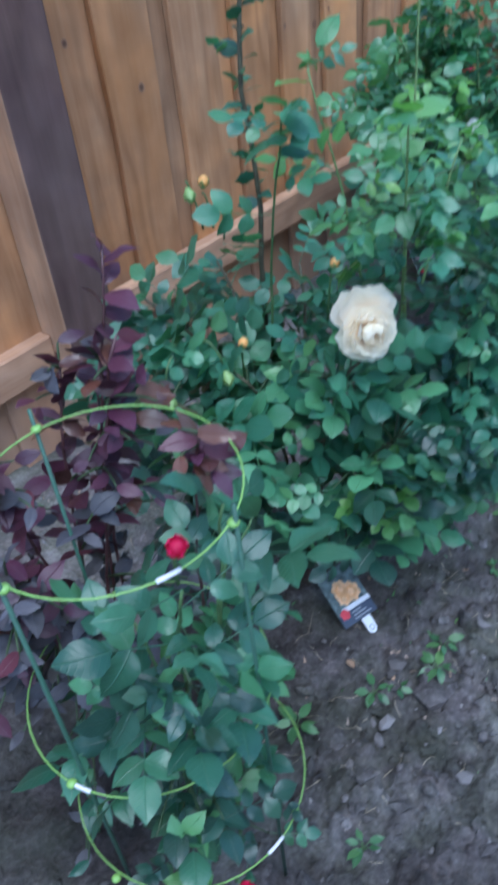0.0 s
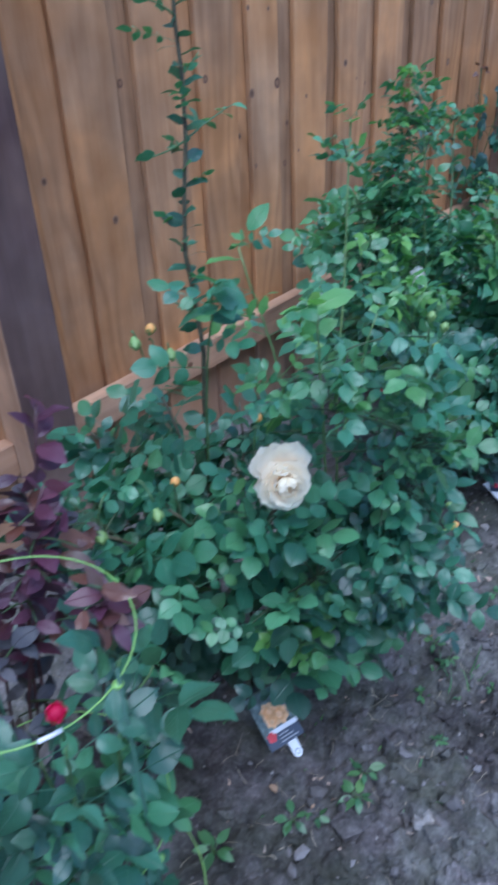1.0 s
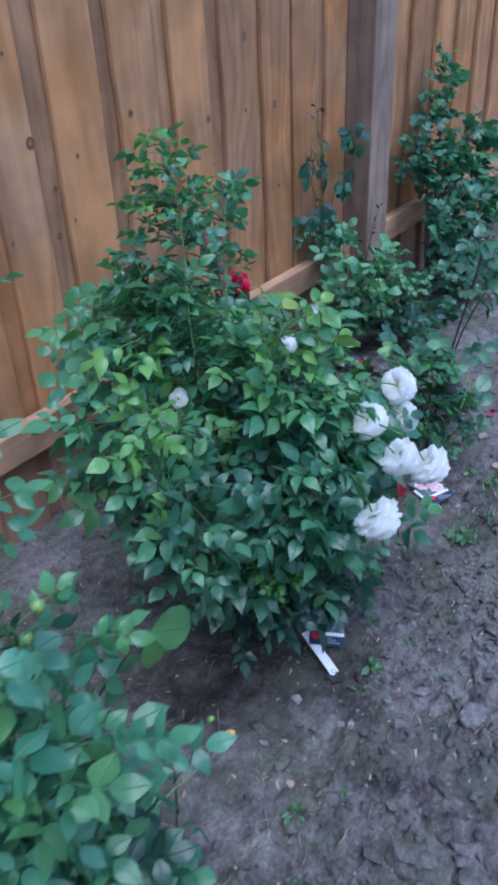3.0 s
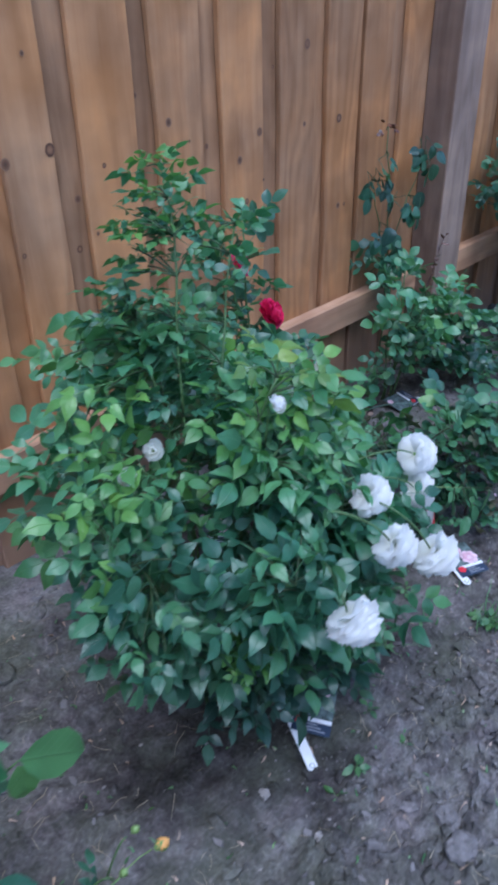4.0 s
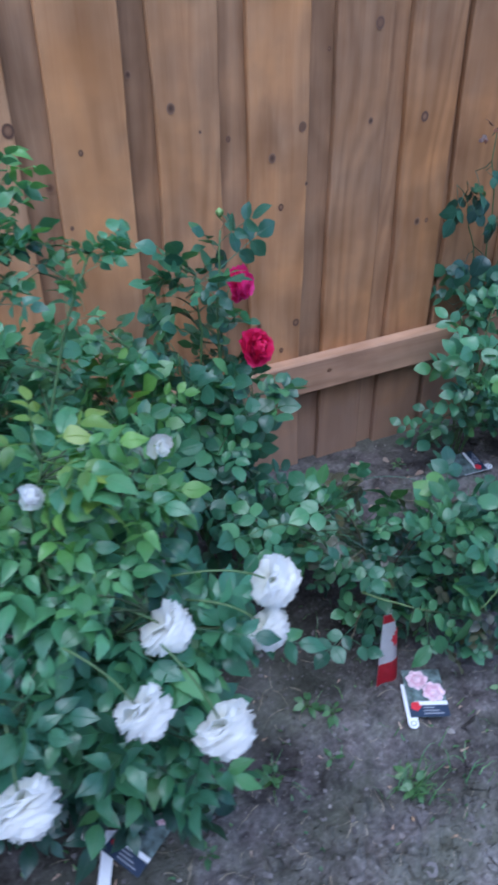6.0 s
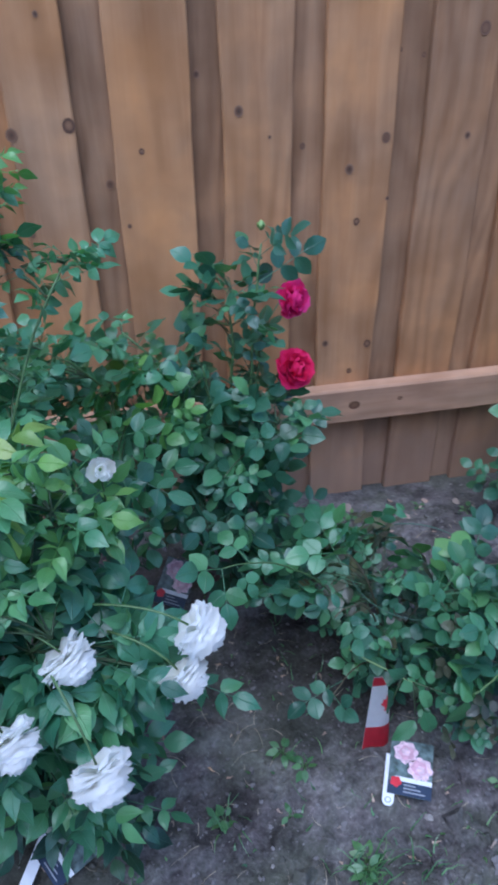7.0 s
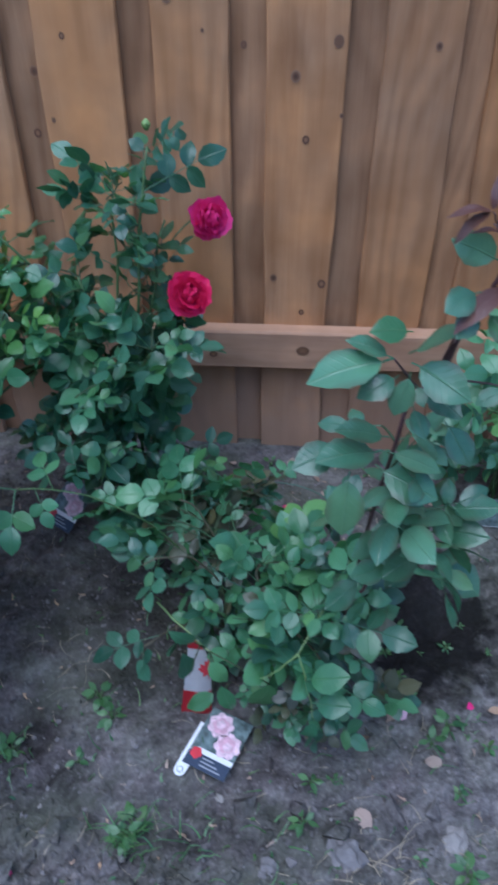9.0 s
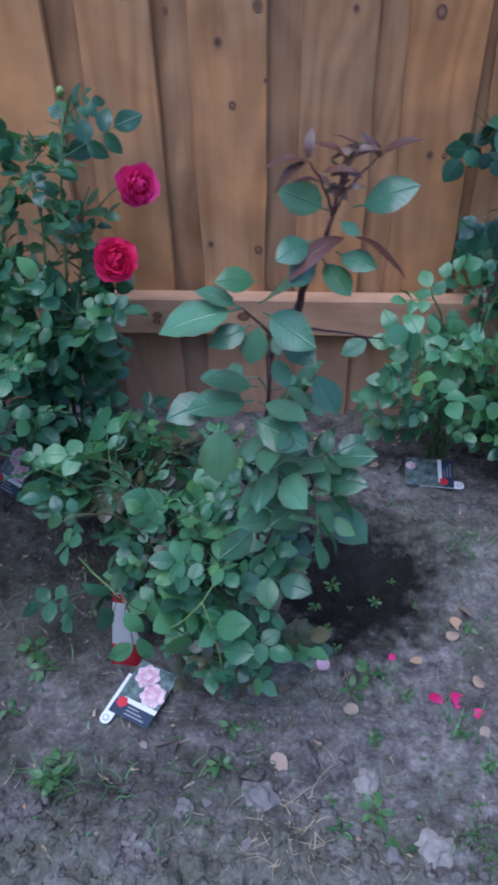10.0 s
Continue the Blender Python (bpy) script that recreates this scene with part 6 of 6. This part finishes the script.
plant_tag("plant tag with a white stake sticking out under a bush", (1.570, 0.592), -24, 8, TAG_PINK, 3, 0.018, (-0.078, 0.03, 0.0), 0.0, -34, petals=((0.05, 0.088, 0.010),))
plant_tag("printed plant tag lying at the fence foot", (2.752, 1.135), 88, 2, TAG_PINK, 4, 0.02, (-0.012, 0.07, 0.0), -8, petals=((0.05, 0.088, 0.010),))
plant_tag("faded plant tag half hidden under leaves", (1.79, 1.08), -31, 32, TAG_PINK, 5, 0.03, (0.012, 0.07, 0.0))


def flag_tag():
    """A red and white card, wider at its foot, its far side curling back."""
    t = thing("flag_tag", "red and white plant tag with a maple leaf, standing in soil", "plant label", group="plant tags")
    t.matrix_world = pose(2.128, 0.683, soil_height(2.15, 0.68) - 0.006, 80, 0, -6)

    def at(u, v, lift):
        curl = max(0.0, u - 0.026)
        return (u - 6 * curl * curl, v, lift - 14 * curl * curl)

    def band(name, v0, v1, mat, lift, label):
        bm = bmesh.new()
        rows = []
        for j in range(7):
            v = v0 + (v1 - v0) * j / 6
            l, r = 0.014 * (v / 0.165), 0.054 - 0.004 * (v / 0.12) - 0.45 * max(0.0, v - 0.12)
            rows.append([bm.verts.new(at(l + (r - l) * i / 8, v, lift)) for i in range(9)])
        for a, b in zip(rows, rows[1:]):
            for i in range(8):
                bm.faces.new((a[i], a[i + 1], b[i + 1], b[i]))
        bmesh.ops.solidify(bm, geom=bm.faces[:], thickness=0.0007)
        return part(name, bm, mat, t, label, False)

    band("card", 0.0, 0.165, TAG_WHITE, 0.0, "white card")
    band("band", 0.0005, 0.053, TAG_RED, 0.0012, "red band")
    band("band", 0.146, 0.1645, TAG_RED, 0.0012, "red band")
    leafy = [(0, -1), (-.08, -.4), (-.6, -.5), (-.5, -.2), (-1, .2), (-.75, .3), (-.8, .6), (-.4, .5), (-.42, .9), (-.2, .75), (0, 1.1)]
    bm = bmesh.new()
    bm.faces.new([bm.verts.new(at(0.0475 + 0.019 * x, 0.100 + 0.024 * y, 0.0014)) for x, y in leafy])
    bmesh.ops.triangulate(bm, faces=bm.faces[:])
    bmesh.ops.solidify(bm, geom=bm.faces[:], thickness=0.0006)
    part("maple_leaf", bm, TAG_RED, t, "half of a red leaf shape", False)


flag_tag()

# ---- stones, clods, litter ----


def stone(at, size, mat, label, seed, flat=0.6):
    rng = random.Random(seed)
    bm = bmesh.new()
    bmesh.ops.create_icosphere(bm, subdivisions=3, radius=1)
    o = Vector((rng.uniform(0, 50), rng.uniform(0, 50), 0))
    sx, sy = size * rng.uniform(0.75, 1.1), size * rng.uniform(0.6, 0.95)
    for v in bm.verts:
        k = 1 + 0.55 * noise.noise(v.co * 1.5 + o) + 0.16 * noise.noise(v.co * 4 + o) + 0.06 * noise.noise(v.co * 9 + o)
        v.co = Vector((v.co.x * k * sx, v.co.y * k * sy, v.co.z * k * size * flat))
    ob = part("stone", bm, mat, None, smooth=False)
    ob.location = (at[0], at[1], soil_height(*at) + size * flat * 0.25)
    ob.rotation_euler = (0, 0, rng.uniform(0, 6))
    tagged(ob, label, "stone", "stones on the soil")


GREY, PALE, LUMP = (STONE, "rough grey stone on bare soil"), (STONE_PALE, "small pale pebble lying on the soil"), (CLAY, "large dry clod of grey earth")
for i, (x, y, s, k, fl) in enumerate(((0.716, 0.262, .026, PALE, .45), (1.175, 0.214, .019, PALE, .7), (1.154, 0.277, .010, PALE, .7), (1.248, 0.153, .013, GREY, .7), (1.628, 0.293, .026, LUMP, .7),
                                      (1.606, 0.250, .034, LUMP, .6), (1.451, 0.543, .011, PALE, .6), (1.457, 0.423, .009, PALE, .7), (2.389, 0.480, .030, GREY, .4), (2.550, 0.512, .022, PALE, .35),
                                      (2.527, 0.444, .015, GREY, .4), (2.642, 0.421, .029, PALE, .4), (2.582, 0.405, .013, GREY, .6), (2.283, 0.454, .014, GREY, .5), (2.205, 0.552, .008, PALE, .6))):
    stone((x, y), s, k[0], k[1], 40 + i, fl)


def lumps(name, label, n, seed, sizes, mat, area, thin=None):
    """Crumbs of earth or grit, too many to count."""
    rng = random.Random(seed)
    bm = bmesh.new()
    bmesh.ops.create_icosphere(bm, subdivisions=1, radius=1)
    base = np.array([v.co[:] for v in bm.verts])
    tris = [tuple(v.index for v in f.verts) for f in bm.faces]
    bm.free()
    vs, fs = [], []
    for k in range(n):
        x, y = rng.uniform(*area[0]), rng.uniform(*area[1])
        if math.hypot(x - 2.53, y - 0.90) < 0.2 or (thin and rng.random() > thin(x, y)):
            continue
        s = sizes[0] + (sizes[1] - sizes[0]) * rng.random() ** 2.6
        jit = np.array([[rng.uniform(0.42, 1.4)] for _ in base])
        a = rng.uniform(0, 6.3)
        m = np.array(((math.cos(a), -math.sin(a), 0), (math.sin(a), math.cos(a), 0), (0, 0, 1))) @ np.diag((1, rng.uniform(.55, .95), rng.uniform(.4, .8)))
        p = (base * jit * s) @ m.T + np.array((x, y, soil_height(x, y) + s * 0.05))
        fs += [tuple(i + len(vs) for i in t) for t in tris]
        vs += p.tolist()
    me = bpy.data.meshes.new(name)
    me.from_pydata(vs, [], fs)
    tagged(part(name, me, mat, None, smooth=False), label, "soil", kind="stuff")


AREA = ((-0.2, 3.6), (0.02, 1.42))


def loose(x, y):
    return max(0.1, min(1.0, (0.56 - y) / 0.22)) * (0.5 + 1.1 * max(0, noise.noise((x * 3, y * 3, 7))))


lumps("soil_crumbs", "loose crumbs of grey-brown earth", 26000, 61, (0.0025, 0.017), SOIL, AREA, loose)
lumps("soil_lumps", "lumps of grey-brown earth of many sizes", 4000, 64, (0.0025, 0.016), CRUMB, AREA, loose)
lumps("soil_clods", "angular clods of grey-brown earth, half buried", 3400, 65, (0.006, 0.030), SOIL, AREA, loose)
lumps("soil_bits", "coarse dark clods of broken earth", 2600, 66, (0.003, 0.012), SOIL, ((1.9, 3.1), (0.15, 0.46)))
lumps("dry_crumbs", "paler dry crumbs of earth", 1500, 62, (0.002, 0.014), CLAY, AREA, loose)
lumps("grit", "scattered pale grit", 420, 63, (0.0012, 0.0055), STONE_PALE, AREA)
lumps("soil_grains", "small grains of grey-brown earth", 4200, 67, (0.0016, 0.006), CRUMB, ((1.5, 3.1), (0.30, 1.30)))


def strips(name, label, n, seed, length, width, mat, area, up=0.0):
    """Bits of dry straw or blades of grass."""
    rng = random.Random(seed)
    vs, fs = [], []
    for k in range(n):
        x, y = rng.uniform(*area[0]), rng.uniform(*area[1])
        if math.hypot(x - 2.53, y - 0.90) < 0.2:
            continue
        a, l, c = rng.uniform(0, 6.3), rng.uniform(*length), rng.uniform(-.8, .8)
        rise = up * rng.uniform(0.5, 1)
        o = len(vs)
        for i in range(5):
            s = i / 4
            d = a + c * s
            px, py = x + l * s * math.cos(d) * (1 - rise * 0.6), y + l * s * math.sin(d) * (1 - rise * 0.6)
            pz = soil_height(px, py) + 0.003 + rise * l * math.sin(s * 1.9) * 0.9
            w = width * (1 - 0.8 * s) * 0.5
            vs += [(px - w * math.sin(d), py + w * math.cos(d), pz), (px + w * math.sin(d), py - w * math.cos(d), pz)]
        fs += [(o + 2 * i, o + 2 * i + 1, o + 2 * i + 3, o + 2 * i + 2) for i in range(4)]
    me = mesh_of(name, vs, fs, [(0.3, 0.5)] * len(vs), mat)
    ob = new(name, me)
    tagged(ob, label, "litter" if not up else "grass", kind="stuff")


strips("dry_tangle", "tangle of dry thin stems on the soil", 34, 72, (0.03, 0.10), 0.0018, STRAW, ((2.40, 2.50), (0.38, 0.48)), 0.0)
strips("straw_bits", "thin bits of dry straw on the soil", 900, 71, (0.008, 0.055), 0.0013, STRAW, ((0.3, 3.2), (0.2, 1.3)))
for i, (x, y, n) in enumerate(((2.09, 0.485, 16), (2.17, 0.47, 9), (2.30, 0.50, 6), (2.70, 0.60, 12), (2.71, 0.42, 26), (2.07, 0.49, 12), (2.09, 0.475, 10), (2.66, 0.90, 16), (2.78, 0.98, 10), (1.0, 0.36, 8), (1.88, 0.6, 8))):
    strips("grass_tuft", "small tuft of thin green grass blades", n, 80 + i, (0.03, 0.08), 0.003, LEAF["weed"], ((x - .03, x + .03), (y - .025, y + .025)), 0.8)


def weed(at, size, leaves, seed, colour="weed"):
    """A seedling: a rosette of oval leaves on short stalks."""
    rng = random.Random(seed)
    w = thing("weed", "small green weed seedling growing in bare soil", "weed", (at[0], at[1], soil_height(*at)), "weeds")
    a = rng.uniform(0, 6)
    for k in range(leaves):
        a += 2.4 + rng.uniform(-.4, .4)
        r = size * rng.uniform(0.55, 1.0)
        h = size * rng.uniform(0.15, 0.7)
        d = Vector((math.cos(a), math.sin(a), 0))
        foot = d * size * 0.25 + Vector((0, 0, h))
        part("stalk", tube(bmesh.new(), bend(Vector((0, 0, -0.005)), Vector((0, 0, h * 0.7)), foot, 3), 0.0011, 0.0008, 4), STEM, w)
        leaf = new("leaf", WEED_LEAVES[k % len(WEED_LEAVES)])
        leaf.parent = w
        leaf.matrix_local = turned(foot, d + Vector((0, 0, rng.uniform(-.1, .35))), Vector((rng.gauss(0, .2), rng.gauss(0, .2), 1)), r / 0.03)


K_WEED = Kind(50, 0.03, (0, 0, 0, 0), 0.5, 0.85, 0.3, True)
WEED_LEAVES = [K_WEED.mesh(i, "weed") for i in range(4)]
for i, (x, y, s, n) in enumerate(((0.675, 0.37, .034, 8), (0.72, 0.385, .032, 6), (0.57, 0.425, .034, 6), (0.60, 0.40, .026, 5), (1.023, 0.396, .026, 7), (0.448, 0.489, .034, 9), (1.246, 0.406, .026, 10),
                                  (1.606, 0.465, .022, 5), (2.076, 0.479, .026, 7), (1.599, 0.462, .026, 4), (1.537, 0.454, .026, 4), (1.704, 0.433, .02, 4), (1.86, 0.602, .024, 5), (1.719, 0.526, .024, 5),
                                  (1.872, 0.601, .024, 6), (1.979, 0.59, .02, 4), (2.083, 0.50, .032, 8), (2.33, 0.515, .026, 6), (2.559, 0.691, .026, 8), (2.53, 0.66, .026, 6), (2.503, 0.906, .02, 8),
                                  (2.56, 0.466, .03, 8), (2.51, 0.435, .022, 7), (2.597, 0.414, .028, 4))):
    weed((x, y), s, n, 100 + i)
for i, (x, y, s, n) in enumerate(((2.29, 1.31, .024, 6), (2.46, 1.31, .02, 5), (2.24, 1.34, .018, 5), (2.56, 1.26, .024, 6), (2.34, 0.58, .02, 6), (1.99, 0.70, .03, 8), (2.02, 0.66, .026, 7), (1.04, 0.44, .028, 7), (0.93, 0.40, .022, 6), (0.36, 0.30, .03, 6))):
    weed((x, y), s, n, 260 + i)
rng = random.Random(9)
for i in range(34):
    x, y = rng.uniform(2.28, 2.95), rng.uniform(0.42, 1.12)
    if math.hypot(x - 2.3, y - 0.78) > 0.17:
        weed((x, y), rng.uniform(0.007, 0.014), rng.randint(4, 7), 210 + i)
strips("green_scraps", "tiny green scraps and seedlings on the soil", 420, 96, (0.006, 0.016), 0.0045, LEAF["weed"], ((0.5, 3.1), (0.22, 1.25)), 0.45)
strips("brown_scraps", "tiny brown scraps of dead leaf on the soil", 380, 97, (0.006, 0.016), 0.005, LEAF["dry"], ((0.5, 3.1), (0.22, 1.36)), 0.2)
strips("thin_grass", "sparse thin grass blades in bare soil", 230, 95, (0.015, 0.05), 0.0022, LEAF["weed"], ((2.0, 3.0), (0.40, 1.1)), 0.7)
for i, (x, y) in enumerate(((2.47, 0.84), (2.49, 0.78), (2.58, 0.86), (2.44, 0.93), (2.62, 0.66), (2.74, 0.80), (2.70, 0.60), (2.74, 0.55), (0.86, 0.32), (1.33, 0.36), (1.16, 0.34), (1.02, 0.30))):
    weed((x, y), 0.015, 7, 140 + i)


def fallen(name, label, category, at, size, mesh, seed):
    rng = random.Random(seed)
    ob = new(name, mesh)
    ob.matrix_world = turned(Vector((at[0], at[1], soil_height(*at) + 0.006)), Vector((math.cos(rng.uniform(0, 6)), math.sin(rng.uniform(0, 6)), 0.05)), Vector((rng.gauss(0, .15), rng.gauss(0, .15), 1)), size / 0.03)
    tagged(ob, label, category, "fallen leaves and petals")


K_DRY = Kind(51, 0.03, (0, 0, 0, 0, 0), 0.74, 0.95, 0.7, True, 0.45)
for i, (x, y, s) in enumerate(((2.414, 0.656, .028), (2.48, 0.705, .024), (2.406, 0.543, .034), (2.54, 0.618, .028), (2.732, 0.68, .032), (2.727, 0.841, .036), (2.71, 0.82, .03), (2.705, 0.774, .030), (2.652, 0.725, .022), (2.735, 0.61, .022), (0.60, 0.50, .02), (1.30, 0.46, .02), (2.0, 1.16, .024), (2.42, 1.28, .026), (2.36, 1.22, .022), (2.30, 1.34, .03), (2.22, 1.27, .034), (2.55, 1.31, .026), (2.48, 1.34, .02), (2.40, 1.35, .018), (2.34, 1.30, .022), (2.60, 1.20, .024), (2.16, 1.33, .022))):
    fallen("fallen_leaf", "dry beige leaf lying on the soil", "dead leaf", (x, y), s, K_DRY.mesh(i % 5, "dry"), 160 + i)
PETAL_FLAT = {c: [mesh_of("petal", *simple_leaf(random.Random(s), 0.03, 0.95, 0.75, 0.05), PETAL[c]) for s in (1, 2)] for c in ("pink", "lilac")}
for i, (x, y, s, c) in enumerate(((2.660, 0.667, .026, "pink"), (2.703, 0.669, .030, "pink"), (2.735, 0.625, .018, "pink"), (2.605, 0.733, .014, "pink"), (2.278, 1.17, .014, "pink"), (2.90, 0.86, .026, "pink"), (1.93, 0.42, .02, "pink"), (2.493, 0.697, .026, "lilac"))):
    fallen("fallen_petal", {"pink": "crimson rose petal fallen on the soil", "lilac": "lilac-pink rose petal fallen on the soil"}[c], "petal", (x, y), s, PETAL_FLAT[c][i % 2], 190 + i)
